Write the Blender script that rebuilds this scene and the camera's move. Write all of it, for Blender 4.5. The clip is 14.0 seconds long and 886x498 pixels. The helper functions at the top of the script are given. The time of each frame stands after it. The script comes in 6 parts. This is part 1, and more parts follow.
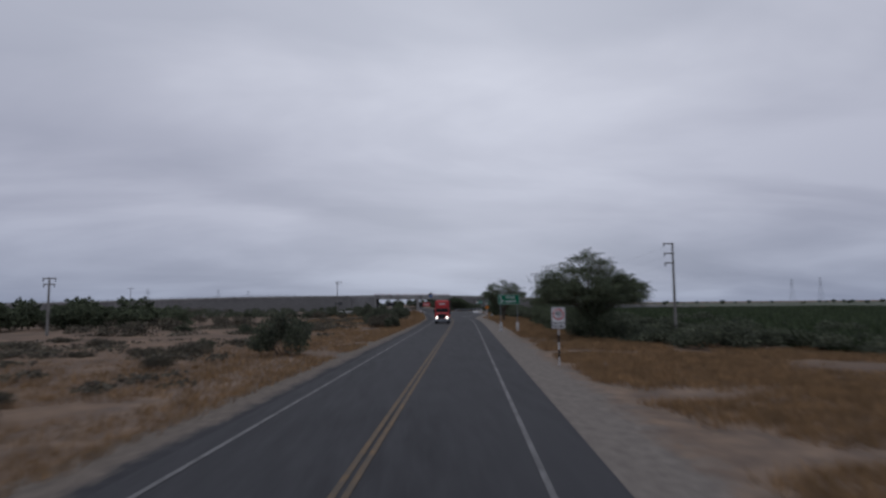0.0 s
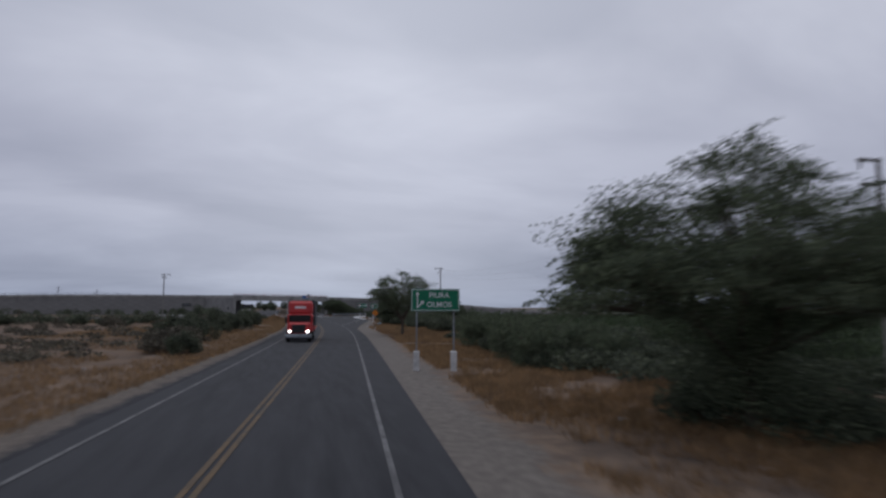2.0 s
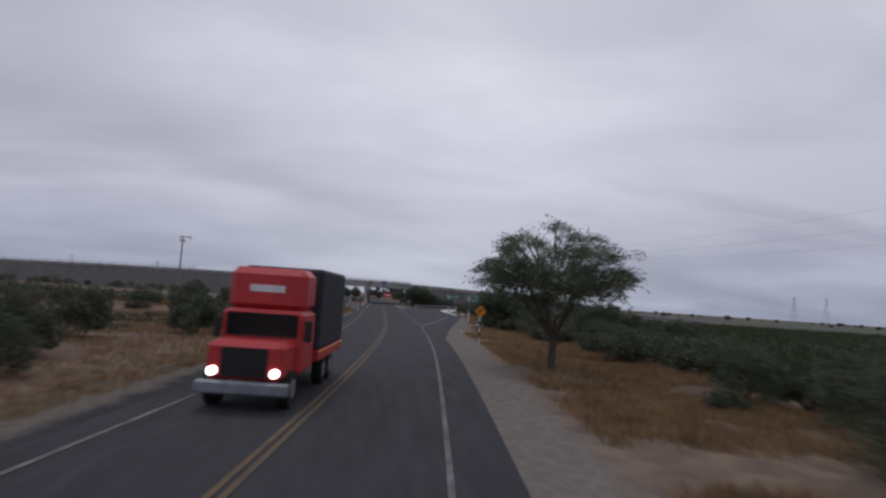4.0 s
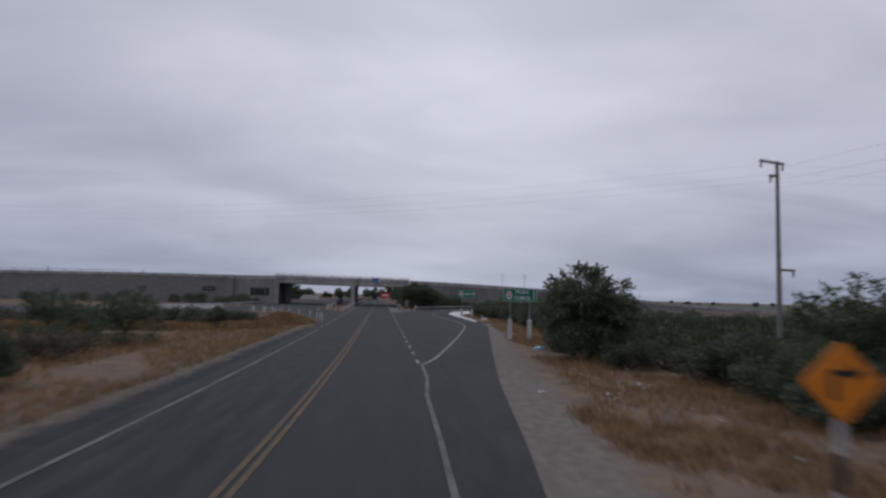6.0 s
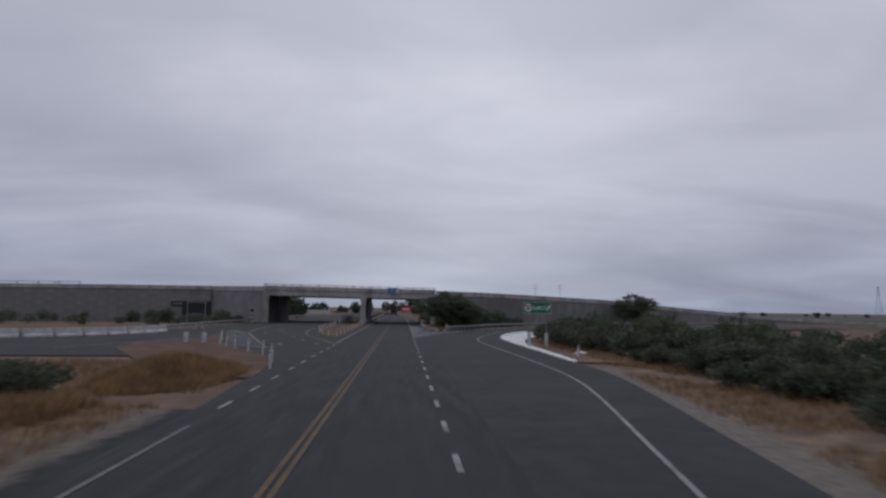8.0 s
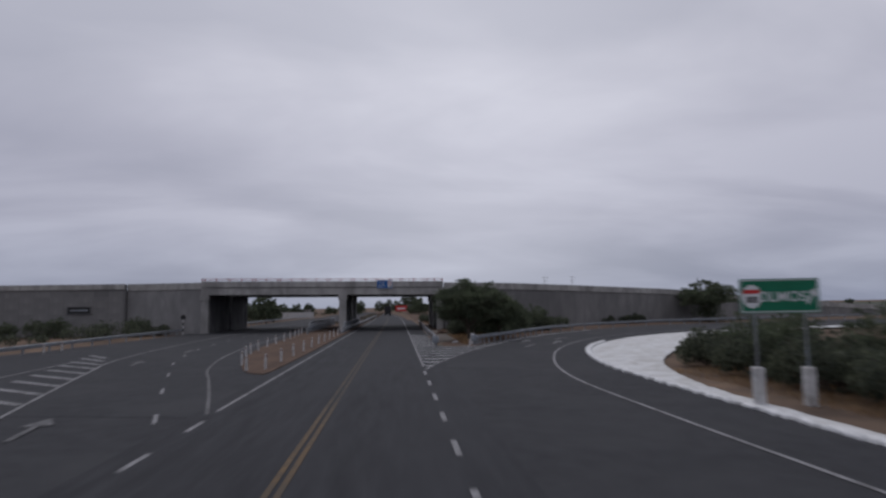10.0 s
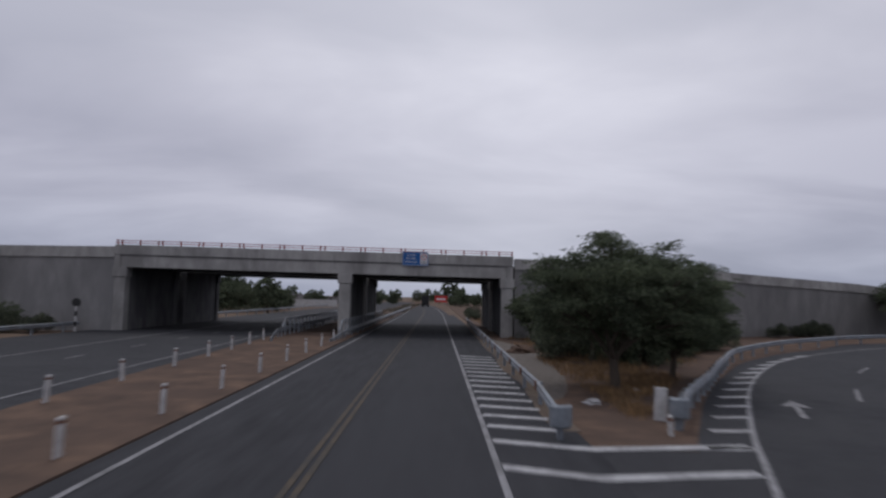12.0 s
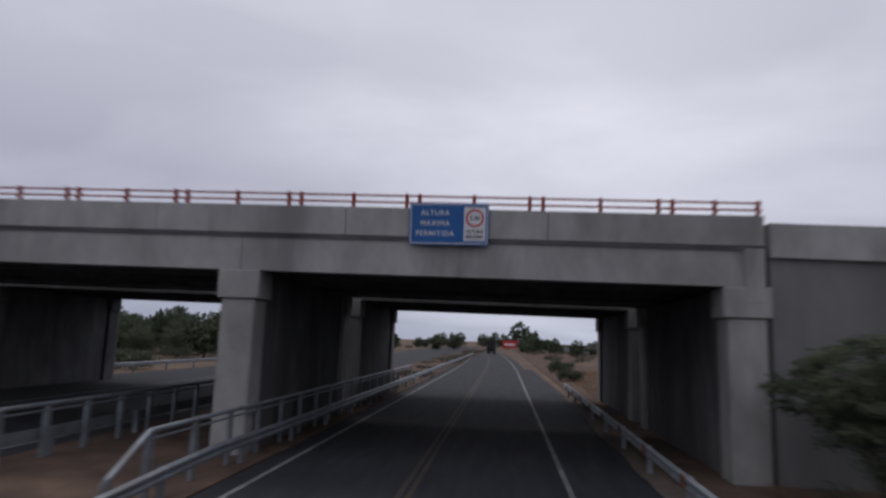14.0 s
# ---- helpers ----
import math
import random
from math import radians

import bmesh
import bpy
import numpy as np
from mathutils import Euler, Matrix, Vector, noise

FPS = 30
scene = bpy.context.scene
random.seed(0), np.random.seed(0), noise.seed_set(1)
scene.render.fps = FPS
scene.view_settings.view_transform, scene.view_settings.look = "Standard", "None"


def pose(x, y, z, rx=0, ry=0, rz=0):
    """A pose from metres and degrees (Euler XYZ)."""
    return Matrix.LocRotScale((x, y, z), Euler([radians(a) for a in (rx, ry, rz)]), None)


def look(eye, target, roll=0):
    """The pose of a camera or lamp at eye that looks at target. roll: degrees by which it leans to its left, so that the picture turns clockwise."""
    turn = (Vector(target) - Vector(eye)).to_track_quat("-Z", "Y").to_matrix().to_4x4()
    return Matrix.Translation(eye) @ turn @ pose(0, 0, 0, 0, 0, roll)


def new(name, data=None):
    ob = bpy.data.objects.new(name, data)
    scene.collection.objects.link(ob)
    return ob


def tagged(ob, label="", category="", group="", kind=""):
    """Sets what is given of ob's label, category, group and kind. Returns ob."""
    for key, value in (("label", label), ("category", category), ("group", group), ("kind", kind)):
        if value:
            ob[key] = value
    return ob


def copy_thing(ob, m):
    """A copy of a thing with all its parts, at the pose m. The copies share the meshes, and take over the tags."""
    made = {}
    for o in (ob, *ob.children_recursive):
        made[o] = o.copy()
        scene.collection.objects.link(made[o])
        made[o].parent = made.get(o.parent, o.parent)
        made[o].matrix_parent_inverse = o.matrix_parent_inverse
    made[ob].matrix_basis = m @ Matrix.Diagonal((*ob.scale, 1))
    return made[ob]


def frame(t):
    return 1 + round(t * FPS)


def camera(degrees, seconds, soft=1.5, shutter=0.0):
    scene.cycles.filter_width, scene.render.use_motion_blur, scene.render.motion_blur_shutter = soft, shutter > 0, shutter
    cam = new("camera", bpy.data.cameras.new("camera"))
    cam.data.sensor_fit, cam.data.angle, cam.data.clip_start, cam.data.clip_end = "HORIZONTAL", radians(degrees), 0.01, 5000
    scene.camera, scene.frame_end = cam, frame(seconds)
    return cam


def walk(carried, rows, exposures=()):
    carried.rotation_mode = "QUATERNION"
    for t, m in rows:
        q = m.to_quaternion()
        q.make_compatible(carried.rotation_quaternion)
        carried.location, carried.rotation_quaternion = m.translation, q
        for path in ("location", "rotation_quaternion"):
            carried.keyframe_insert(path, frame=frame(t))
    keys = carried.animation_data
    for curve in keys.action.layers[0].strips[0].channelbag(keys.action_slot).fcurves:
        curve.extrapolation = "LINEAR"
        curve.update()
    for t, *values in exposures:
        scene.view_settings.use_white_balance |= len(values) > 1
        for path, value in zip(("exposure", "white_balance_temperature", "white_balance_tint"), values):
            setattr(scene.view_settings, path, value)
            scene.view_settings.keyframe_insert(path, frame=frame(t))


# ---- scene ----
cam = camera(71.6, 14.0, soft=2.5, shutter=0.5)
CAM_ROWS = [
    (0, pose(-9.459, -292.211, 3.230, 95.064, 0.525, -3.068)),
    (0.5, pose(-8.516, -282.167, 3.293, 96.114, -0.626, -2.045)),
    (1, pose(-7.514, -272.070, 3.345, 97.324, 0.233, -5.389)),
    (1.5, pose(-6.406, -261.857, 3.280, 98.041, -0.336, -10.441)),
    (2, pose(-5.244, -251.484, 3.257, 95.388, -0.262, -13.977)),
    (2.5, pose(-4.117, -241.048, 3.229, 94.977, -1.878, -10.306)),
    (5, pose(0.588, -189.610, 3.196, 92.988, -3.938, -5.506)),
    (5.5, pose(1.244, -179.587, 3.159, 91.585, -3.488, -5.499)),
    (6, pose(1.791, -169.801, 3.167, 94.349, -1.398, -5.746)),
    (6.5, pose(1.991, -160.238, 3.205, 94.026, -0.546, -6.850)),
    (7, pose(2.159, -151.005, 3.329, 96.363, -1.370, -4.390)),
    (9.5, pose(2.418, -105.835, 3.403, 93.932, 0.183, -4.128)),
    (10, pose(2.308, -96.440, 3.387, 95.320, 0.923, -4.265)),
    (10.5, pose(2.341, -87.228, 3.363, 95.841, 0.255, -3.378)),
    (11, pose(2.440, -78.012, 3.378, 95.992, -0.164, -4.097)),
    (11.5, pose(2.486, -68.658, 3.414, 94.663, -0.817, -1.075)),
    (12, pose(2.464, -59.235, 3.408, 94.502, -1.110, -0.596)),
    (12.5, pose(2.383, -49.885, 3.426, 97.859, -2.181, -0.493)),
    (13, pose(2.271, -40.593, 3.483, 99.548, -1.637, 2.033)),
    (13.5, pose(2.181, -31.383, 3.467, 99.382, -1.736, 3.419)),
    (14, pose(2.158, -22.265, 3.465, 98.416, -1.938, 5.616)),
]
walk(cam, CAM_ROWS, [(0, -0.02, 6300, 8), (1.0, -0.10, 6200, 7), (1.5, -0.13, 6200, 7), (2.0, -0.02, 6250, 8), (2.5, 0.04, 6300, 8), (4.2, 0.14, 6500, 10), (5.0, 0.27, 6500, 10), (6.0, 0.06, 6380, 9), (6.5, 0.12, 6360, 9), (7.0, -0.06, 6350, 9), (9.5, 0.0, 6450, 10), (11.0, 0.0, 6500, 10), (12.0, 0.12, 6500, 10), (13.0, -0.04, 6500, 10), (13.5, 0.02, 6500, 10), (14.0, 0.2, 6500, 10)])

# ---- light: overcast sky, weak wide sun ----
world = bpy.data.worlds.new("world")
scene.world = world
world.use_nodes = True
wn = world.node_tree
wn.nodes.clear()


def nd(tree, kind, **kw):
    n = tree.nodes.new(kind)
    for k, v in kw.items():
        if k == "ins":
            for key, val in v.items():
                n.inputs[key].default_value = val
        elif k == "op":
            n.operation = v
        elif k == "blend":
            n.blend_type = v
    return n


def ramp(tree, src, stops):
    r = tree.nodes.new("ShaderNodeValToRGB")
    els = r.color_ramp.elements
    while len(els) < len(stops):
        els.new(0.5)
    for e, (p, c) in zip(els, stops):
        e.position, e.color = p, (*c, 1) if len(c) == 3 else c
    tree.links.new(src, r.inputs[0])
    return r.outputs[0]


def make_sky():
    """A deck of stratus cloud over a Nishita sky: soft rolls, brighter overhead and round the hidden sun ahead."""
    t = wn
    co = t.nodes.new("ShaderNodeTexCoord")
    sep = t.nodes.new("ShaderNodeSeparateXYZ")
    t.links.new(co.outputs["Generated"], sep.inputs[0])
    up = nd(t, "ShaderNodeMath", op="MAXIMUM", ins={1: 0.0})
    t.links.new(sep.outputs["Z"], up.inputs[0])
    den = nd(t, "ShaderNodeMath", op="ADD", ins={1: 0.21})
    t.links.new(up.outputs[0], den.inputs[0])
    px = nd(t, "ShaderNodeMath", op="DIVIDE")
    py = nd(t, "ShaderNodeMath", op="DIVIDE")
    t.links.new(sep.outputs["X"], px.inputs[0]), t.links.new(den.outputs[0], px.inputs[1])
    t.links.new(sep.outputs["Y"], py.inputs[0]), t.links.new(den.outputs[0], py.inputs[1])
    cmb = nd(t, "ShaderNodeCombineXYZ", ins={2: 4.1})
    t.links.new(px.outputs[0], cmb.inputs[0]), t.links.new(py.outputs[0], cmb.inputs[1])
    mp = t.nodes.new("ShaderNodeMapping")
    mp.inputs["Scale"].default_value = (0.5, 0.75, 1.0)
    mp.inputs["Rotation"].default_value = (0, 0, radians(-12))
    t.links.new(cmb.outputs[0], mp.inputs[0])
    n1 = nd(t, "ShaderNodeTexNoise", ins={"Scale": 1.5, "Detail": 5.0, "Roughness": 0.48, "Distortion": 0.4})
    n2 = nd(t, "ShaderNodeTexNoise", ins={"Scale": 2.6, "Detail": 5.0, "Roughness": 0.5, "Distortion": 0.25})
    t.links.new(mp.outputs[0], n1.inputs["Vector"]), t.links.new(mp.outputs[0], n2.inputs["Vector"])
    mix = nd(t, "ShaderNodeMath", op="MULTIPLY_ADD", ins={1: 0.22})
    t.links.new(n2.outputs[0], mix.inputs[0]), t.links.new(n1.outputs[0], mix.inputs[2])
    cloud = ramp(t, mix.outputs[0], [(0.46, (0.82, 0.83, 0.855)), (0.60, (0.97, 0.97, 0.98)), (0.76, (1.20, 1.195, 1.175))])
    lift = ramp(t, sep.outputs["Z"], [(0, (0.280, 0.308, 0.408)), (0.06, (0.332, 0.349, 0.442)), (0.14, (0.380, 0.387, 0.474)), (0.24, (0.427, 0.431, 0.517)), (0.36, (0.528, 0.531, 0.612)), (0.5, (0.595, 0.596, 0.672)), (1, (0.55, 0.555, 0.625))])
    mul = nd(t, "ShaderNodeMixRGB", blend="MULTIPLY", ins={0: 1.0})
    t.links.new(cloud, mul.inputs[1]), t.links.new(lift, mul.inputs[2])
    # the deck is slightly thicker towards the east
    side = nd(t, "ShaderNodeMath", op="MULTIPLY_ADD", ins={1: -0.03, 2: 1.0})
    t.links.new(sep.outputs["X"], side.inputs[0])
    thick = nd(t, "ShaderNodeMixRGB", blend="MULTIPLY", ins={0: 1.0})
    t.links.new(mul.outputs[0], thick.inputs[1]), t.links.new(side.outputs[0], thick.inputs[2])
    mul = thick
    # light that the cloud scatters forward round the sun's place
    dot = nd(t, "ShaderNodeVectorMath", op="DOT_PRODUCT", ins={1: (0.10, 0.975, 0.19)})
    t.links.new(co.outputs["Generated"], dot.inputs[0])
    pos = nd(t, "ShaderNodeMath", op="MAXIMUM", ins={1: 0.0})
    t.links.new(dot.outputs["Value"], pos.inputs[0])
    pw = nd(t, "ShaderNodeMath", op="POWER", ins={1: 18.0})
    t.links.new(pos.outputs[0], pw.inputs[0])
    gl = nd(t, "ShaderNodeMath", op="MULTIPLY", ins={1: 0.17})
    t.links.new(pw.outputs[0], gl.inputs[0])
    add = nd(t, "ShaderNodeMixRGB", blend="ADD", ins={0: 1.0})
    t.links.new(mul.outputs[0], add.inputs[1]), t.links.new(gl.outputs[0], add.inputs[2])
    sky = t.nodes.new("ShaderNodeTexSky")
    sky.sky_type, sky.sun_disc = "NISHITA", False
    sky.sun_elevation, sky.sun_rotation = radians(63), radians(0)
    bg1 = nd(t, "ShaderNodeBackground", ins={"Strength": 0.05})
    bg2 = nd(t, "ShaderNodeBackground", ins={"Strength": 1.0})
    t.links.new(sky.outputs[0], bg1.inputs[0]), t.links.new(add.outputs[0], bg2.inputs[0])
    ms = nd(t, "ShaderNodeMixShader", ins={0: 0.95})
    t.links.new(bg1.outputs[0], ms.inputs[1]), t.links.new(bg2.outputs[0], ms.inputs[2])
    out = t.nodes.new("ShaderNodeOutputWorld")
    t.links.new(ms.outputs[0], out.inputs[0])


make_sky()
sun = new("sun", bpy.data.lights.new("sun", "SUN"))
sun.data.energy, sun.data.angle, sun.data.color = 0.7, radians(18), (1.0, 0.97, 0.93)
sun.matrix_world = look((-8, 45, 90), (0, 0, 0))


# ---- materials ----
def material(name, stops, scale=6.0, rough=0.85, metal=0.0, bump=0.15, fine=60.0, stain=None, stain_scale=0.5, per_piece=0.0, spec=0.3, coord="Object", stretch=(1, 1, 1)):
    """A procedural surface: a base colour ramp over noise, a second, larger stain layer, fine grain in the relief."""
    m = bpy.data.materials.new(name)
    m.use_nodes = True
    t = m.node_tree
    b = t.nodes["Principled BSDF"]
    b.inputs["Roughness"].default_value, b.inputs["Metallic"].default_value = rough, metal
    b.inputs["Specular IOR Level"].default_value = spec
    co = t.nodes.new("ShaderNodeTexCoord")
    mp = t.nodes.new("ShaderNodeMapping")
    mp.inputs["Scale"].default_value = stretch
    t.links.new(co.outputs[coord], mp.inputs[0])
    n1 = nd(t, "ShaderNodeTexNoise", ins={"Scale": scale, "Detail": 6.0, "Roughness": 0.6})
    t.links.new(mp.outputs[0], n1.inputs["Vector"])
    col = ramp(t, n1.outputs[0], [(0.3 + 0.4 * i / max(1, len(stops) - 1), c) for i, c in enumerate(stops)])
    if stain:
        n2 = nd(t, "ShaderNodeTexNoise", ins={"Scale": stain_scale, "Detail": 5.0, "Roughness": 0.62, "Distortion": 0.6})
        t.links.new(mp.outputs[0], n2.inputs["Vector"])
        mask = ramp(t, n2.outputs[0], [(0.45, (0, 0, 0)), (0.68, (1, 1, 1))])
        mx = nd(t, "ShaderNodeMixRGB", ins={2: (*stain, 1)})
        t.links.new(mask, mx.inputs[0]), t.links.new(col, mx.inputs[1])
        col = mx.outputs[0]
    if per_piece:
        oi = t.nodes.new("ShaderNodeObjectInfo")
        va = ramp(t, oi.outputs["Random"], [(0.0, (1 - per_piece,) * 3), (1.0, (1.0,) * 3)])
        mu = nd(t, "ShaderNodeMixRGB", blend="MULTIPLY", ins={0: 1.0})
        t.links.new(col, mu.inputs[1]), t.links.new(va, mu.inputs[2])
        col = mu.outputs[0]
    t.links.new(col, b.inputs["Base Color"])
    if bump:
        n3 = nd(t, "ShaderNodeTexNoise", ins={"Scale": fine, "Detail": 4.0})
        t.links.new(mp.outputs[0], n3.inputs["Vector"])
        bp = nd(t, "ShaderNodeBump", ins={"Strength": bump, "Distance": 0.02})
        t.links.new(n3.outputs[0], bp.inputs["Height"])
        t.links.new(bp.outputs[0], b.inputs["Normal"])
    return m


def blended(name, first, second, first_scale=3.0, second_scale=0.8, bump=0.3, fine=16.0):
    """Two kinds of loose ground that run into one another: the mesh's edge value goes from 0 to 1 across, broken up by noise."""
    m = bpy.data.materials.new(name)
    m.use_nodes = True
    t = m.node_tree
    b = t.nodes["Principled BSDF"]
    b.inputs["Roughness"].default_value, b.inputs["Specular IOR Level"].default_value = 0.95, 0.1
    co = t.nodes.new("ShaderNodeTexCoord")

    def grain(scale, detail=5.0):
        q = nd(t, "ShaderNodeTexNoise", ins={"Scale": scale, "Detail": detail, "Roughness": 0.62})
        t.links.new(co.outputs["Object"], q.inputs["Vector"])
        return q.outputs[0]
    c1 = ramp(t, grain(first_scale), [(0.3 + 0.2 * i, c) for i, c in enumerate(first)])
    c2 = ramp(t, grain(second_scale, 8.0), [(0.3 + 0.2 * i, c) for i, c in enumerate(second)])
    at = t.nodes.new("ShaderNodeAttribute")
    at.attribute_name = "edge"
    fac = at.outputs["Fac"]
    for scale, amount in ((0.7, 0.9), (5.0, 0.55)):
        shift = nd(t, "ShaderNodeMath", op="MULTIPLY_ADD", ins={1: amount, 2: -amount / 2})
        t.links.new(grain(scale), shift.inputs[0])
        total = nd(t, "ShaderNodeMath", op="ADD")
        t.links.new(fac, total.inputs[0]), t.links.new(shift.outputs[0], total.inputs[1])
        fac = total.outputs[0]
    mask = ramp(t, fac, [(0.34, (0, 0, 0)), (0.66, (1, 1, 1))])
    mx = nd(t, "ShaderNodeMixRGB")
    t.links.new(mask, mx.inputs[0]), t.links.new(c1, mx.inputs[1]), t.links.new(c2, mx.inputs[2])
    t.links.new(mx.outputs[0], b.inputs["Base Color"])
    bp = nd(t, "ShaderNodeBump", ins={"Strength": bump, "Distance": 0.03})
    t.links.new(grain(fine, 4.0), bp.inputs["Height"]), t.links.new(bp.outputs[0], b.inputs["Normal"])
    return m


def leafy(name, dark, light, translucent=0.25):
    m = bpy.data.materials.new(name)
    m.use_nodes = True
    t = m.node_tree
    b = t.nodes["Principled BSDF"]
    geo = t.nodes.new("ShaderNodeNewGeometry")
    c = ramp(t, geo.outputs["Random Per Island"], [(0.0, dark), (0.7, light), (1.0, tuple(min(1, v * 1.5) for v in light))])
    co = t.nodes.new("ShaderNodeTexCoord")
    n = nd(t, "ShaderNodeTexNoise", ins={"Scale": 0.9, "Detail": 3.0})
    t.links.new(co.outputs["Object"], n.inputs["Vector"])
    v = ramp(t, n.outputs[0], [(0.3, (0.6, 0.6, 0.6)), (0.7, (1.15, 1.1, 1.0))])
    mu = nd(t, "ShaderNodeMixRGB", blend="MULTIPLY", ins={0: 1.0})
    t.links.new(c, mu.inputs[1]), t.links.new(v, mu.inputs[2])
    t.links.new(mu.outputs[0], b.inputs["Base Color"])
    b.inputs["Roughness"].default_value, b.inputs["Specular IOR Level"].default_value = 0.7, 0.2
    tr = t.nodes.new("ShaderNodeBsdfTranslucent")
    t.links.new(mu.outputs[0], tr.inputs[0])
    ms = nd(t, "ShaderNodeMixShader", ins={0: translucent})
    t.links.new(b.outputs[0], ms.inputs[1]), t.links.new(tr.outputs[0], ms.inputs[2])
    t.links.new(ms.outputs[0], t.nodes["Material Output"].inputs[0])
    return m


def lamp_material(name, colour, strength):
    m = bpy.data.materials.new(name)
    m.use_nodes = True
    b = m.node_tree.nodes["Principled BSDF"]
    b.inputs["Emission Color"].default_value, b.inputs["Emission Strength"].default_value = (*colour, 1), strength
    return m


ASPHALT = material("asphalt", [(0.020, 0.021, 0.025), (0.029, 0.030, 0.035), (0.039, 0.040, 0.046)], 2.2, 0.85, bump=0.3, fine=90, stain=(0.036, 0.037, 0.043), stain_scale=0.12, stretch=(1, 0.12, 1), spec=0.15)
ASPHALT_OLD = material("worn_asphalt", [(0.027, 0.028, 0.033), (0.034, 0.035, 0.040), (0.041, 0.042, 0.048)], 1.4, 0.88, bump=0.35, fine=80, stain=(0.043, 0.044, 0.049), stain_scale=0.2, spec=0.15)
GRAVEL = material("gravel", [(0.095, 0.084, 0.078), (0.130, 0.116, 0.107), (0.165, 0.149, 0.136)], 3.0, 0.95, bump=0.12, fine=18, stain=(0.150, 0.122, 0.100), stain_scale=0.35, spec=0.1)
TAN_GRAVEL = material("tan_gravel", [(0.086, 0.072, 0.063), (0.118, 0.099, 0.086), (0.152, 0.128, 0.110)], 1.6, 0.95, bump=0.2, fine=18, stain=(0.128, 0.094, 0.070), stain_scale=0.3, spec=0.1)
SOIL = material("dry_soil", [(0.082, 0.063, 0.054), (0.138, 0.101, 0.079), (0.195, 0.138, 0.100)], 0.35, 0.97, bump=0.6, fine=14, stain=(0.098, 0.074, 0.060), stain_scale=0.11, spec=0.05)
PALE_SOIL = material("orange_soil", [(0.068, 0.051, 0.044), (0.106, 0.075, 0.060), (0.155, 0.105, 0.079)], 0.7, 0.97, bump=0.7, fine=9, stain=(0.088, 0.064, 0.054), stain_scale=0.22, spec=0.05)
TONE_GRAVEL = [(0.098, 0.087, 0.081), (0.130, 0.116, 0.107), (0.168, 0.151, 0.138)]
TONE_TAN = [(0.080, 0.069, 0.062), (0.110, 0.094, 0.083), (0.146, 0.124, 0.108)]
TONE_SOIL = [(0.079, 0.062, 0.054), (0.130, 0.097, 0.077), (0.200, 0.144, 0.106)]
GRAVEL_TO_SOIL = blended("gravel_into_soil", TONE_GRAVEL, TONE_SOIL)
TAN_TO_SOIL = blended("tan_gravel_into_soil", TONE_TAN, TONE_SOIL)
ASPHALT_TO_TAN = blended("crumbling_asphalt", [(0.026, 0.027, 0.032), (0.034, 0.035, 0.040), (0.043, 0.044, 0.050)], TONE_TAN, 1.4, 3.0, 0.2, 40.0)
CONCRETE = material("concrete", [(0.258, 0.253, 0.246), (0.332, 0.326, 0.317), (0.395, 0.387, 0.376)], 1.3, 0.9, bump=0.2, fine=40, stain=(0.205, 0.200, 0.196), stain_scale=0.35, stretch=(1, 1, 0.45))
# darker concrete: the shade under the decks is put into its colour
CONCRETE_DARK = material("dark_concrete", [(0.090, 0.090, 0.094), (0.124, 0.123, 0.127), (0.165, 0.163, 0.164)], 1.1, 0.92, bump=0.2, fine=40, stain=(0.070, 0.070, 0.073), stain_scale=0.4, stretch=(1, 1, 0.4))
WALL_GREY = material("retaining_wall_concrete", [(0.150, 0.148, 0.148), (0.188, 0.185, 0.184), (0.230, 0.226, 0.222)], 0.7, 0.93, bump=0.25, fine=30, stain=(0.128, 0.126, 0.127), stain_scale=0.12, stretch=(1, 1, 0.4), per_piece=0.1)
WALL_SMOOTH = material("smooth_wall_concrete", [(0.185, 0.183, 0.184), (0.232, 0.229, 0.229), (0.280, 0.276, 0.274)], 0.9, 0.92, bump=0.2, fine=40, stain=(0.165, 0.163, 0.165), stain_scale=0.2, stretch=(1, 1, 0.4))
LINE_WHITE = material("white_road_paint", [(0.08, 0.08, 0.085), (0.22, 0.22, 0.235), (0.30, 0.30, 0.315)], 7.0, 0.8, bump=0.2, fine=70, stain=(0.10, 0.10, 0.105), stain_scale=1.0)
HATCH_WHITE = material("white_hatching_paint", [(0.20, 0.20, 0.215), (0.36, 0.365, 0.38), (0.46, 0.465, 0.48)], 6.0, 0.8, bump=0.2, fine=70, stain=(0.20, 0.20, 0.21), stain_scale=0.9)
LINE_YELLOW = material("yellow_road_paint", [(0.040, 0.035, 0.031), (0.088, 0.058, 0.032), (0.145, 0.088, 0.037)], 5.0, 0.8, bump=0.2, fine=70, stain=(0.052, 0.044, 0.036), stain_scale=0.7)
LINE_WHITE_WORN = material("worn_white_road_paint", [(0.045, 0.046, 0.05), (0.115, 0.115, 0.122), (0.185, 0.185, 0.195)], 5.0, 0.85, bump=0.2, fine=70, stain=(0.055, 0.055, 0.06), stain_scale=0.8)
LINE_YELLOW_WORN = material("worn_yellow_road_paint", [(0.034, 0.033, 0.033), (0.056, 0.045, 0.035), (0.088, 0.064, 0.040)], 4.0, 0.85, bump=0.2, fine=70, stain=(0.040, 0.037, 0.034), stain_scale=0.6)
WHITE_STONE = material("whitewashed_stone", [(0.55, 0.56, 0.58), (0.70, 0.71, 0.73), (0.80, 0.81, 0.82)], 2.5, 0.9, bump=0.7, fine=7, per_piece=0.25, stain=(0.50, 0.49, 0.48), stain_scale=0.8)
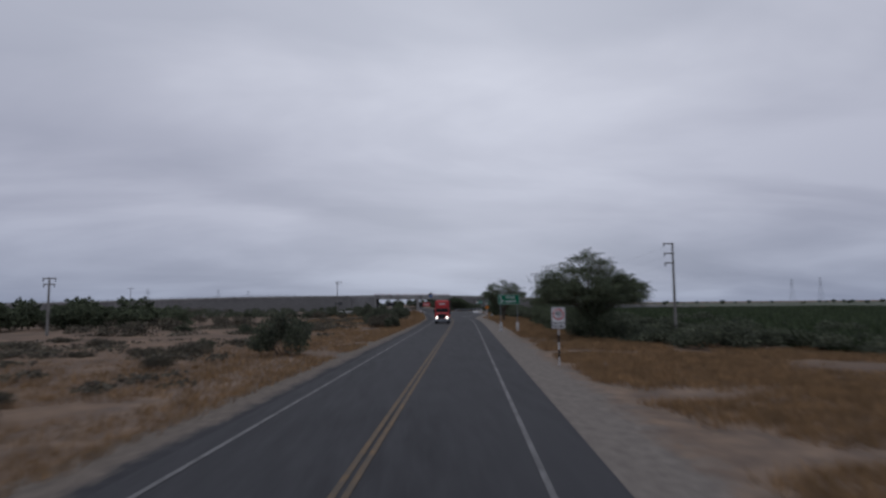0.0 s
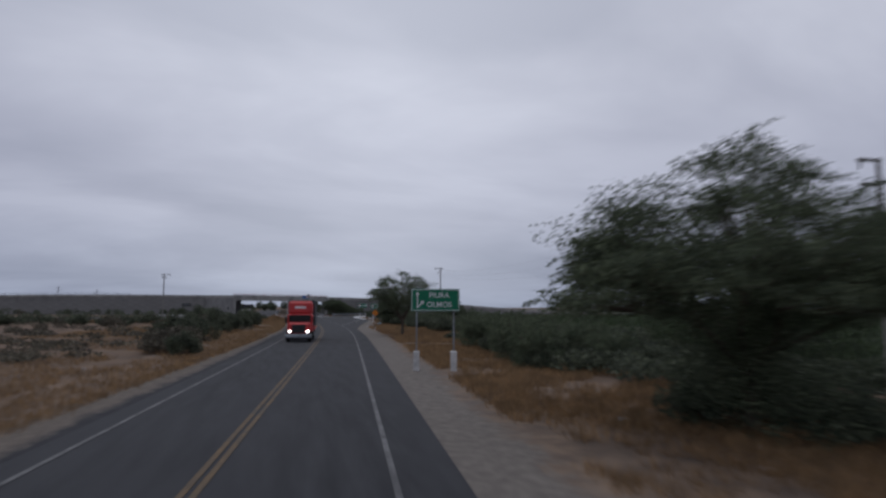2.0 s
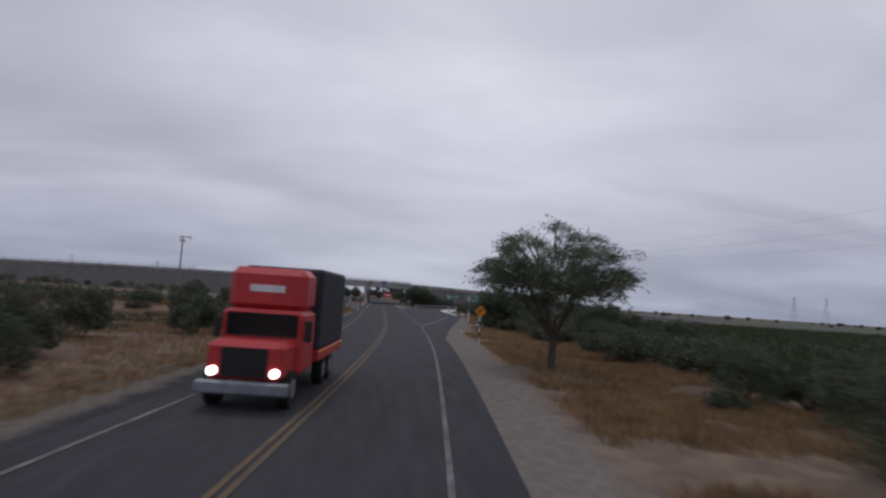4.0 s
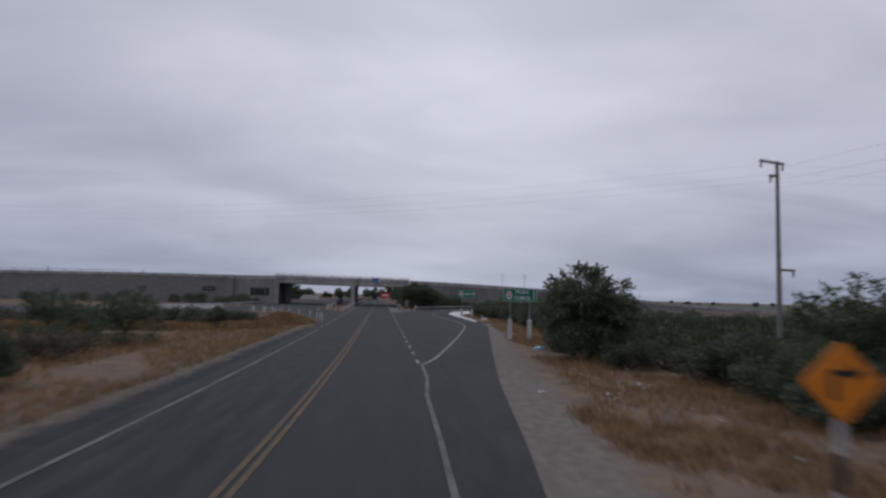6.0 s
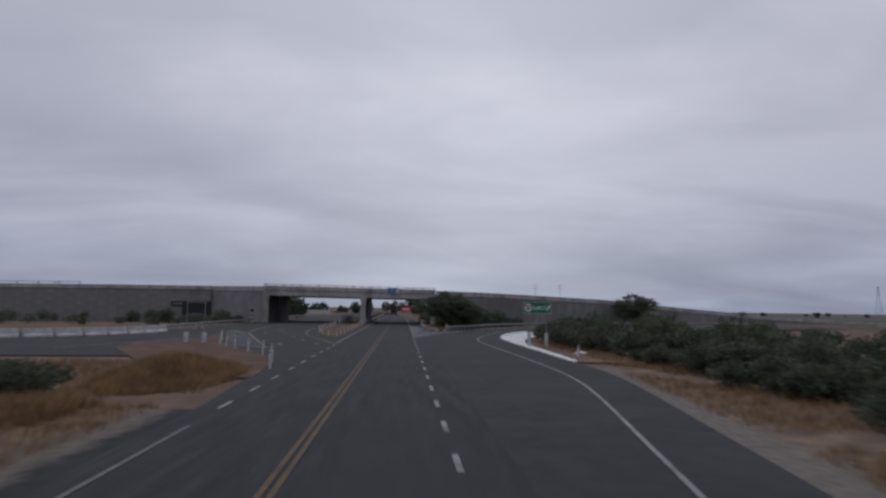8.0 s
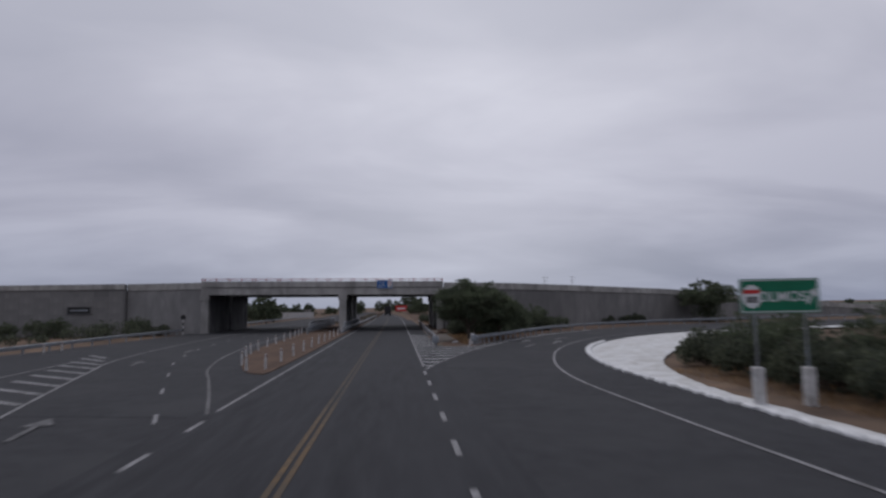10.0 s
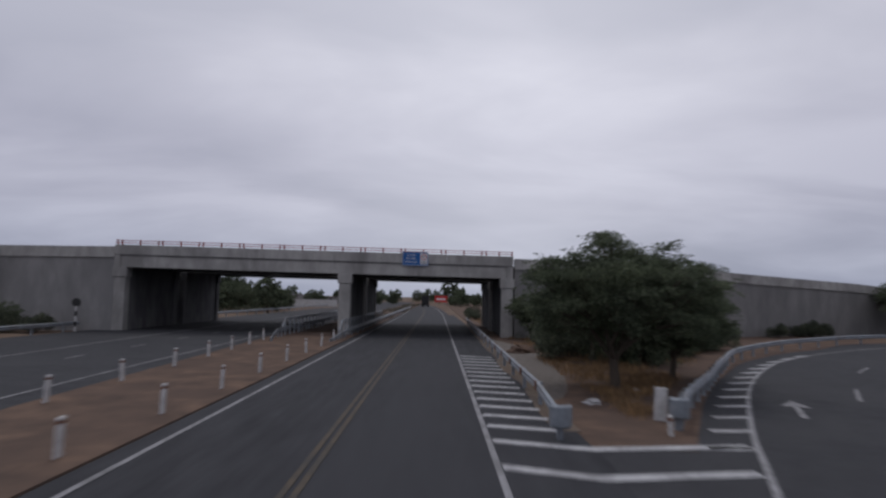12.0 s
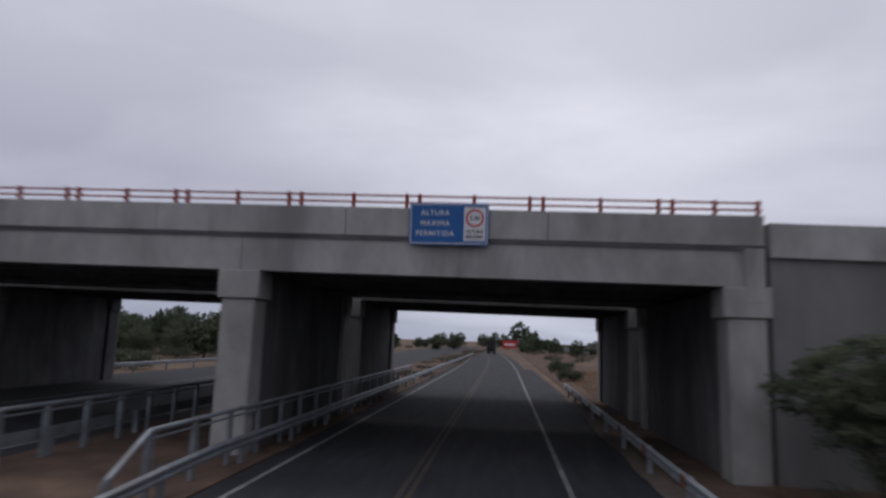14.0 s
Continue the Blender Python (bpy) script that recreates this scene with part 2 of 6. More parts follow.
WHITE_PAINT = material("white_paint", [(0.36, 0.36, 0.37), (0.48, 0.48, 0.485), (0.56, 0.56, 0.56)], 4.0, 0.6, bump=0.1, stain=(0.30, 0.29, 0.28), stain_scale=2.0)
BLACK_PAINT = material("black_paint", [(0.015, 0.015, 0.016), (0.03, 0.03, 0.03)], 6.0, 0.6, bump=0.05)
STEEL = material("galvanised_steel", [(0.17, 0.19, 0.215), (0.235, 0.26, 0.29), (0.30, 0.325, 0.355)], 3.0, 0.55, 0.5, 0.08, 50, stain=(0.20, 0.20, 0.21), stain_scale=1.0)
RUST = material("rusty_steel", [(0.12, 0.062, 0.045), (0.18, 0.09, 0.06)], 8.0, 0.9, bump=0.3)
RED_RAIL = material("red_rail_paint", [(0.22, 0.035, 0.03), (0.30, 0.05, 0.04)], 4.0, 0.6, bump=0.1, stain=(0.26, 0.11, 0.09), stain_scale=2.0)
SIGN_GREEN = material("green_sign_sheeting", [(0.004, 0.115, 0.060), (0.006, 0.145, 0.078)], 1.5, 0.45, bump=0.0)
SIGN_BLUE = material("blue_sign_sheeting", [(0.012, 0.085, 0.27), (0.016, 0.11, 0.33)], 1.5, 0.45, bump=0.0)
SIGN_ORANGE = material("orange_sign_sheeting", [(0.52, 0.16, 0.012), (0.62, 0.20, 0.018)], 1.5, 0.45, bump=0.0)
SIGN_WHITE = material("white_sign_sheeting", [(0.52, 0.53, 0.55), (0.62, 0.63, 0.65)], 2.0, 0.5, bump=0.0)
SIGN_RED = material("red_sign_sheeting", [(0.42, 0.03, 0.03), (0.52, 0.04, 0.04)], 2.0, 0.5, bump=0.0)
POLE_CONCRETE = material("weathered_pole_concrete", [(0.16, 0.155, 0.15), (0.23, 0.225, 0.215)], 3.0, 0.9, bump=0.15)
WIRE = material("dark_cable", [(0.13, 0.13, 0.135), (0.19, 0.19, 0.195)], 3.0, 0.6, bump=0.0)
BARK = material("bark", [(0.055, 0.045, 0.036), (0.10, 0.082, 0.066)], 9.0, 0.95, bump=0.8, fine=25, stretch=(1, 1, 0.25))
LEAF = leafy("mesquite_leaves", (0.064, 0.084, 0.059), (0.122, 0.150, 0.102), 0.5)
LEAF_BUSH = leafy("scrub_leaves", (0.050, 0.062, 0.049), (0.105, 0.122, 0.090), 0.45)
LEAF_FIELD = leafy("crop_leaves", (0.030, 0.044, 0.026), (0.058, 0.082, 0.044))
LEAF_GREY = leafy("dusty_scrub_leaves", (0.060, 0.057, 0.050), (0.128, 0.118, 0.096), 0.32)
GRASS_DRY = leafy("dry_grass", (0.152, 0.102, 0.063), (0.292, 0.194, 0.110), 0.3)
TRUCK_RED = material("red_truck_paint", [(0.36, 0.022, 0.026), (0.46, 0.032, 0.034)], 2.0, 0.4, bump=0.0, spec=0.5)
TARP_DARK = material("dark_tarpaulin", [(0.018, 0.02, 0.026), (0.035, 0.038, 0.046)], 2.5, 0.8, bump=0.4, fine=6)
DARK_METAL = material("dark_metal", [(0.02, 0.02, 0.022), (0.035, 0.035, 0.037)], 4.0, 0.5, 0.4, 0.1)
RUBBER = material("rubber", [(0.012, 0.012, 0.012), (0.022, 0.022, 0.022)], 8.0, 0.9, bump=0.2)
GLASS_DARK = material("dark_windscreen", [(0.008, 0.010, 0.012), (0.014, 0.016, 0.02)], 1.0, 0.08, 0.0, 0.0, spec=0.6)
HEADLIGHT = lamp_material("headlight", (1.0, 0.98, 0.93), 6.0)
TRASH_WHITE = material("white_litter", [(0.30, 0.30, 0.31), (0.45, 0.45, 0.46)], 4.0, 0.6, bump=0.3, fine=8)
TRASH_BLUE = material("pale_blue_plastic", [(0.18, 0.34, 0.46), (0.30, 0.46, 0.56)], 4.0, 0.5, bump=0.3, fine=8)
HOUSE_WALL = material("limewashed_wall", [(0.17, 0.167, 0.165), (0.25, 0.245, 0.24)], 0.8, 0.9, bump=0.1)
ROOF_GREY = material("corrugated_roof", [(0.16, 0.155, 0.15), (0.24, 0.23, 0.22)], 1.0, 0.8, bump=0.1)


# ---- mesh helpers ----
def box(bm, x0, x1, y0, y1, z0, z1, bevel=0.0):
    vs = [bm.verts.new((x, y, z)) for x in (x0, x1) for y in (y0, y1) for z in (z0, z1)]
    fs = [(0, 1, 3, 2), (4, 6, 7, 5), (0, 4, 5, 1), (2, 3, 7, 6), (0, 2, 6, 4), (1, 5, 7, 3)]
    faces = [bm.faces.new([vs[i] for i in f]) for f in fs]
    if bevel:
        es = list({e for f in faces for e in f.edges})
        bmesh.ops.bevel(bm, geom=es, offset=bevel, segments=1, affect="EDGES", profile=0.5)
    return bm


def tube(bm, p0, p1, r0, r1=None, n=8, cap=True):
    r1 = r0 if r1 is None else r1
    p0, p1 = Vector(p0), Vector(p1)
    q = (p1 - p0).to_track_quat("Z", "Y")
    a = [bm.verts.new(p0 + q @ Vector((r0 * math.cos(k * math.tau / n), r0 * math.sin(k * math.tau / n), 0))) for k in range(n)]
    b = [bm.verts.new(p1 + q @ Vector((r1 * math.cos(k * math.tau / n), r1 * math.sin(k * math.tau / n), 0))) for k in range(n)]
    for k in range(n):
        bm.faces.new((a[k], a[(k + 1) % n], b[(k + 1) % n], b[k]))
    if cap:
        bm.faces.new(a[::-1]), bm.faces.new(b)
    return bm


def mesh_of(name, bm, mat):
    bmesh.ops.recalc_face_normals(bm, faces=bm.faces)
    me = bpy.data.meshes.new(name)
    bm.to_mesh(me)
    bm.free()
    me.materials.append(mat)
    return me


def part(name, bm, mat, parent=None, label=""):
    ob = new(name, bm if isinstance(bm, bpy.types.Mesh) else mesh_of(name, bm, mat))
    ob.parent = parent
    if label:
        ob["label"] = label
    return ob


def thing(name, label, category, group="", kind="", at=None):
    ob = tagged(new(name), label, category, group, kind)
    ob.empty_display_size = 0.3
    if at is not None:
        ob.matrix_basis = at
    return ob


def raw(name, verts, faces, mat, parent=None):
    me = bpy.data.meshes.new(name)
    me.from_pydata([tuple(v) for v in verts], [], [tuple(f) for f in faces])
    me.materials.append(mat)
    me.update()
    ob = new(name, me)
    ob.parent = parent
    return ob


# ---- the plan of the roads ----
def mid(y):
    """x of the main road's centre line: it bends gently left, then runs straight to the bridge."""
    u = (-164.95 - y) / 12
    return -0.0916 * 12 * (u if u > 30 else math.log1p(math.exp(u)))


def curve_points(pts, n=12):
    """A smooth line through control points (Catmull-Rom)."""
    out = []
    p = [Vector(q) for q in pts]
    p = [2 * p[0] - p[1], *p, 2 * p[-1] - p[-2]]
    for i in range(1, len(p) - 2):
        for k in range(n):
            t = k / n
            a, b, c, d = p[i - 1:i + 3]
            out.append(0.5 * (2 * b + (c - a) * t + (2 * a - 5 * b + 4 * c - d) * t * t + (3 * b - a - 3 * c + d) * t ** 3))
    out.append(p[-2])
    return out


def ribbon(name, left, right, z, mat, thick=0.3, label="", category="", parent=None):
    """A sheet between two lines with as many points, with a skirt below."""
    n = len(left)
    verts = [(p[0], p[1], z) for p in left] + [(p[0], p[1], z) for p in right]
    verts += [(p[0], p[1], z - thick) for p in left] + [(p[0], p[1], z - thick) for p in right]
    faces = []
    for i in range(n - 1):
        faces += [(i, n + i, n + i + 1, i + 1), (2 * n + i, i, i + 1, 2 * n + i + 1), (n + i, 3 * n + i, 3 * n + i + 1, n + i + 1)]
    faces += [(0, 2 * n, 3 * n, n), (n - 1, 2 * n - 1, 4 * n - 1, 3 * n - 1)]
    ob = raw(name, verts, faces, mat, parent)
    if label:
        tagged(ob, label, category, kind="structure")
    return ob


def verge_sheet(name, ys, cols, z, mat, label):
    """Loose ground along the road: cols are (x as a function of y, edge value), from one side to the other."""
    verts = [(fx(y), y, z - 0.012 * k) for y in ys for k, (fx, _) in enumerate(cols)]
    m = len(cols)
    faces = [(j * m + i, j * m + i + 1, j * m + m + i + 1, j * m + m + i) for j in range(len(ys) - 1) for i in range(m - 1)]
    ob = raw(name, verts, faces, mat)
    values = ob.data.attributes.new("edge", "FLOAT", "POINT")
    values.data.foreach_set("value", [e for _ in ys for _, e in cols])
    return tagged(ob, label, "road shoulder", kind="structure")


def offset_line(pts, d):
    """The line shifted d to its right."""
    out = []
    for i, p in enumerate(pts):
        a, b = pts[max(0, i - 1)], pts[min(len(pts) - 1, i + 1)]
        t = (Vector((b[0], b[1])) - Vector((a[0], a[1]))).normalized()
        out.append(Vector((p[0] + t.y * d, p[1] - t.x * d)))
    return out


def stripe(name, pts, width, mat, z=0.012, dash=None, label="white painted road line, worn", parent=None):
    """A painted line of slight thickness along pts, whole or dashed (length, gap)."""
    verts, faces = [], []

    def quad(a, b):
        i = len(verts)
        t = (b - a).normalized() * (width / 2)
        s = Vector((t.y, -t.x))
        for p in (a - s, a + s, b + s, b - s):
            verts.append((p.x, p.y, z))
        faces.append((i, i + 1, i + 2, i + 3))
    pts = [Vector((p[0], p[1])) for p in pts]
    run = 0.0
    for a, b in zip(pts, pts[1:]):
        ln = (b - a).length
        if not dash:
            quad(a, b)
            continue
        s = 0.0
        while s < ln:
            ph = (run + s) % (dash[0] + dash[1])
            step = min(ln - s, (dash[0] - ph) if ph < dash[0] else (dash[0] + dash[1] - ph))
            step = max(step, 0.01)
            if ph < dash[0] - 1e-6:
                quad(a + (b - a) * (s / ln), a + (b - a) * ((s + step) / ln))
            s += step
        run += ln
    ob = raw(name, verts, faces, mat, parent)
    return tagged(ob, label, "road marking", kind="structure")


# ---- ground: one sheet to the horizon ----
def road_gap(x, y):
    """Rough distance to the nearest paved ground, to keep the sheet low and level there."""
    d = abs(x - mid(y)) - 10
    if -110 < y < 45:
        d = min(d, max(-60 - x, x - 62, 0) - 0.01)
    if x < -30:
        d = min(d, abs(y + 77 - (x + 42) * 0.16) - 24)
    return max(0.0, d)


def build_ground():
    xs = sorted({*np.linspace(-60, 70, 66), *np.linspace(-320, -60, 40), *np.linspace(70, 320, 40), -3800, -2000, -1000, -600, 600, 1000, 2000, 3800})
    ys = sorted({*np.linspace(-310, 60, 124), *np.linspace(60, 400, 30), -1500, -700, -450, 700, 1200, 2200, 3800})
    verts, faces = [], []
    for y in ys:
        for x in xs:
            k = min(1.0, road_gap(x, y) / 14)
            z = -0.10 + k * (0.28 * noise.noise(Vector((x * 0.09, y * 0.09, 0))) + 0.5 * noise.noise(Vector((x * 0.02, y * 0.02, 3))))
            verts.append((x, y, z if abs(x) < 330 and -320 < y < 420 else -0.1))
    n = len(xs)
    for j in range(len(ys) - 1):
        for i in range(n - 1):
            a = j * n + i
            faces.append((a, a + 1, a + n + 1, a + n))
    return tagged(raw("ground", verts, faces, SOIL), "dry brown soil plain with sparse straw-coloured grass", "ground", kind="structure")


build_ground()
YS = [-420 + 6 * i for i in range(48)]                      # behind the walk up to the widening
YS = [y for y in YS if y <= -156] + [-150]

# verges and the main carriageway
YF = [y for y in YS if y < -300] + [-300 + 0.9 * i for i in range(167)]


def ragged(y, seed, amp=1.0):
    """How far a loose edge wanders sideways at y: long swings with small bites in them."""
    return amp * (0.6 * noise.noise(Vector((y * 0.08, seed, 0))) + 0.22 * noise.noise(Vector((y * 0.33, seed, 3))) + 0.2 * noise.noise(Vector((y * 1.1, seed, 6))))


verge_sheet("gravel_verge", YF, [(lambda y: mid(y) + 4.8, -0.3), (lambda y: mid(y) + 6.1, 0.1), (lambda y: mid(y) + 7.0 + ragged(y, 7, 0.7), 0.5), (lambda y: mid(y) + 8.2 + ragged(y, 7, 0.7), 0.85), (lambda y: mid(y) + 10.0, 1.2), (lambda y: mid(y) + 13.0 + ragged(y, 9, 2.0), 1.5)], -0.03, GRAVEL_TO_SOIL, "pale grey gravel shoulder running out into orange soil")
YR = [-150 + 0.9 * i for i in range(-13, 61)]

def turn_edge(y):
    """x of the kerbless outer edge of the turning lane."""
    return float(np.interp(y, (-162, -156, -150, -138, -125, -108, -96), (4.1, 4.6, 5.3, 7.0, 8.9, 11.6, 12.9)))


verge_sheet("gravel_verge", YR, [(turn_edge, -0.3), (lambda y: turn_edge(y) + 1.6, 0.2), (lambda y: turn_edge(y) + 2.6 + ragged(y, 12, 0.5), 0.55), (lambda y: turn_edge(y) + 3.8 + ragged(y, 12, 0.5), 0.95), (lambda y: turn_edge(y) + 6.5, 1.4)], -0.034, GRAVEL_TO_SOIL, "pale grey gravel strip along the turning lane")


def spread(y):
    """The shoulder widens slowly towards the junction, then closes at its mouth."""
    return max(0, min(1, (y + 212) / 30)) * min(1, (-108 - y) / 20)


YG = [-318 + 0.9 * i for i in range(230)]
verge_sheet("road_shoulder", YG, [(lambda y: mid(y) - 6.3 - 0.7 * spread(y), 1.3), (lambda y: mid(y) - 5.3 - 0.5 * spread(y) + ragged(y, 41, 0.3), 0.8), (lambda y: mid(y) - 4.7 - 0.4 * spread(y) + ragged(y, 41, 0.3), 0.4), (lambda y: mid(y) - 4.25, -0.3)], -0.012, ASPHALT_TO_TAN, "asphalt shoulder crumbling into tan gravel")
verge_sheet("soil_verge", YG, [(lambda y: mid(y) - 9.5 - 1.1 * spread(y) + ragged(y, 1, 1.8), 1.5), (lambda y: mid(y) - 7.0 - 1.1 * spread(y) + ragged(y, 4, 0.7), 0.95), (lambda y: mid(y) - 5.9 - 1.0 * spread(y) + ragged(y, 4, 0.7), 0.5), (lambda y: mid(y) - 5.0, 0.0), (lambda y: mid(y) - 4.4, -0.3)], -0.034, TAN_TO_SOIL, "tan gravel strip running out into bare orange soil")
YM = [y for y in YS] + [-140 + 5 * i for i in range(84)]
bend = lambda y: mid(y) - (0.0002 * max(0, y - 40) ** 2)   # beyond the bridge the road swings slightly left
ribbon("road", [(bend(y) - 4.35, y) for y in YM], [(bend(y) + 4.95, y) for y in YM], 0.0, ASPHALT, 0.3, "dark grey asphalt two-lane highway with worn lanes", "road")

# the junction: the lane that peels off to the right and the loop
LOOP_IN = curve_points([(4.3, -161.5), (5.1, -156), (5.75, -151), (6.6, -145), (8.7, -132), (11.2, -117), (13.5, -102), (13.75, -92), (13.6, -80), (13.6, -70), (14.0, -62), (16.1, -52), (20.0, -43.2), (25, -36), (31.2, -29.6), (38, -25.4), (46, -21.8), (60, -17.5), (85, -13), (130, -8)])
LOOP_OUT = curve_points([(0.0, -161.5), (0.0, -156), (0.0, -151), (0.0, -146), (0.5, -132), (1, -117), (1.5, -102), (2, -92), (2.5, -80), (3, -70), (4.3, -60), (5.4, -53), (8.0, -46.2), (9.95, -41.7), (12.5, -36.4), (16.4, -29.6), (21.4, -22.2), (31, -12.8), (50, -0.8), (125, 14.5)])
ribbon("ramp_road", LOOP_OUT, LOOP_IN, -0.006, ASPHALT_OLD, 0.3, "grey asphalt exit ramp curving away", "road")
ribbon("road", [(-27.6, 330), (-27.6, 60), (-27.6, -5), (-27.9, -30), (-29.6, -46), (-32, -57), (-42, -68)], [(-10.0, 330), (-10.0, 60), (-10.0, -5), (-9.8, -30), (-8.6, -52), (-4.4, -74.5), (-4.2, -76)], -0.008, ASPHALT_OLD, 0.3, "grey asphalt second carriageway under the left span", "road")
ribbon("junction_pavement", [(-42, -93), (-24, -91), (-15.5, -90.5), (-10.5, -92.5), (-7.2, -95.5), (-5.0, -101), (-4.3, -112)], [(-3.9, -76), (-3.9, -80), (-3.9, -84), (-3.9, -89), (-3.9, -95), (-3.9, -102), (-3.9, -112)], -0.010, ASPHALT_OLD, 0.3, "grey asphalt where the roads merge", "road")
ribbon("junction_pavement", [(-42, -68), (-4.2, -76)], [(-42, -93), (-4.2, -76.2)], -0.018, ASPHALT_OLD, 0.3, "grey asphalt between the side road and the highway", "road")
ribbon("side_road", [(-42, -93), (-70, -97), (-140, -108), (-300, -134)], [(-32, -57), (-60, -63), (-140, -78), (-300, -106)], -0.012, ASPHALT_OLD, 0.3, "grey asphalt side road", "road")
ribbon("junction_pavement", [(-4.4, -74.5), (-5.9, -68), (-7.3, -61), (-9.2, -52)], [(-4.3, -74.5), (-4.3, -68), (-4.3, -61), (-4.3, -52)], -0.014, ASPHALT_OLD, 0.3, "grey asphalt before the tip of the median", "road")
ribbon("road_shoulder", [(4.9, -62), (4.9, -46), (4.9, -30), (4.9, 0), (4.9, 22), (4.9, 60)], [(5.0, -62), (6.2, -46), (6.0, -30), (6.15, 0), (6.3, 22), (5.8, 60)], -0.004, ASPHALT, 0.3, "dark asphalt shoulder up to the guard rail", "road shoulder")
ribbon("median_soil", [(-4.75, -63.4), (-5.6, -62.6), (-6.3, -60.9), (-7.4, -57), (-8.6, -51), (-9.7, -41), (-10.3, -25), (-10.9, -10), (-10.7, 60), (-10.4, 330)], [(-4.65, -63.4), (-4.55, -62.4), (-4.5, -61), (-4.45, -57), (-4.4, -51), (-4.4, -41), (-4.4, -25), (-4.4, -10), (-4.4, 60), (-4.4, 330)], 0.035, PALE_SOIL, 0.3, "bare orange soil median between two carriageways", "median")
ribbon("merge_soil", [(-9.4, -103), (-12.6, -96), (-16, -90), (-20, -83), (-21.2, -76), (-19.8, -70), (-18.0, -64.8)], [(-4.6, -103), (-5.4, -95), (-7.2, -89), (-9.9, -84), (-12.4, -79.4), (-14.7, -73), (-17.2, -64.8)], 0.02, PALE_SOIL, 0.3, "orange soil wedge where the side road joins", "verge")
ribbon("gore_pavement", [(4.95, -57), (4.95, -50), (4.95, -44.9)], [(5.3, -57), (7.0, -50), (8.6, -44.9)], -0.0105, ASPHALT_OLD, 0.3, "grey asphalt at the nose of the exit", "road")
ribbon("gore_soil", [(5.5, -45.0), (5.75, -43.2), (6.35, -36), (6.4, -30), (6.6, -15), (6.9, 0), (7.0, 60), (7.0, 330)], [(8.4, -45.0), (9.9, -43.2), (13.6, -36), (17.0, -29.6), (26, -17), (46, -2), (60, 60), (60, 330)], -0.02, PALE_SOIL, 0.3, "orange soil and rubble between road and ramp", "verge")

YE = [-43 + 0.7 * i for i in range(90)]
ribbon("loose_dirt", [(5.72 + 0.006 * (y + 43) + ragged(y * 2, 31, 0.35), y) for y in YE], [(6.3 + 0.006 * (y + 43), y) for y in YE], 0.006, TAN_GRAVEL, 0.1, "loose dirt washed up under the guard rail", "dirt")
YB = [-38.2 + 0.8 * i for i in range(42)]


def gravel_reach(y):
    """How far the gravel spreads behind the guard rail, before the soil takes over."""
    return 6.5 + 2.3 * math.sin(math.pi * min(1, max(0, (y + 38.2) / 33))) ** 0.6 + ragged(y, 21, 0.6)


verge_sheet("gravel_verge", YB, [(lambda y: 6.2, -0.2), (lambda y: gravel_reach(y) - 0.5, 0.15), (lambda y: gravel_reach(y) + 0.4, 0.6), (lambda y: gravel_reach(y) + 1.6, 1.4)], -0.002, GRAVEL_TO_SOIL, "grey gravel strip behind the guard rail running out into soil")
# painted lines
stripe("edge_line", [(mid(y) + 3.62, y) for y in [q for q in YM if q <= -150]] + [(3.66, -146), (3.74, -141.7)], 0.13, LINE_WHITE_WORN)
stripe("edge_line", [(mid(y) - 3.52, y) for y in [q for q in YM if q <= -112]], 0.13, LINE_WHITE_WORN)
stripe("lane_line", [(3.62 + 0.1 * (y + 141) / 80, y) for y in range(-141, -60)], 0.15, LINE_WHITE, dash=(1.6, 2.6), label="dashed white lane line before the exit")
stripe("edge_line", [(3.78, y) for y in range(-61, 60, 2)] + [(bend(y) + 3.78, y) for y in range(60, 270, 5)], 0.14, LINE_WHITE)
stripe("edge_line", [(-3.72, y) for y in range(-75, 60, 2)] + [(bend(y) - 3.72, y) for y in range(60, 270, 5)], 0.14, LINE_WHITE)
stripe("lane_line", [(-3.6, y) for y in range(-112, -75)], 0.15, LINE_WHITE, dash=(1.6, 2.6), label="dashed white line across the merge")
for s in (-0.115, 0.115):
    stripe("centre_line", [(bend(y) + s, y) for y in YM if y <= -75], 0.13, LINE_YELLOW, label="double yellow centre line, worn and faded")
    stripe("centre_line", [(bend(y) + s, y) for y in YM if y >= -75], 0.13, LINE_YELLOW_WORN, label="double centre line, its yellow almost worn away")
EXIT = curve_points([(3.74, -141.6), (4.7, -138.2), (6.6, -128.6), (8.5, -118.4), (10.8, -104), (11.0, -92), (10.5, -78), (10.4, -69), (11.3, -61.6), (13.2, -54), (14.5, -50.2), (16.0, -46.4), (18.2, -42), (20.7, -37.8), (24.6, -32.7), (29.4, -27.9), (36.8, -23.4), (46, -19.5), (60, -15.2)])
stripe("edge_line", EXIT, 0.14, LINE_WHITE)
OUTER = curve_points([(3.8, -63), (4.7, -59.4), (6.2, -54.6), (7.65, -50.4), (9.4, -46.2), (11.15, -42.2), (14.75, -35), (18.6, -28.6), (23.2, -22.4), (29.8, -16), (39, -9.4), (50, -4.2), (75, 4.4)])
stripe("edge_line", OUTER, 0.15, LINE_WHITE)
stripe("lane_line", curve_points([(12.6, -47.0), (14.3, -43.4), (18.6, -35.6), (25, -26.7), (33, -19.3), (45, -11.7)]), 0.13, LINE_WHITE, dash=(3.7, 7.3), label="dashed white lane line on the ramp")
MEDIAN_LINE = curve_points([(-3.9, -75.5), (-5.2, -70.9), (-6.9, -65.2), (-8.4, -60.3), (-9.8, -53), (-10.7, -45), (-11.2, -36), (-11.7, -20), (-11.85, -10), (-11.85, 30)])
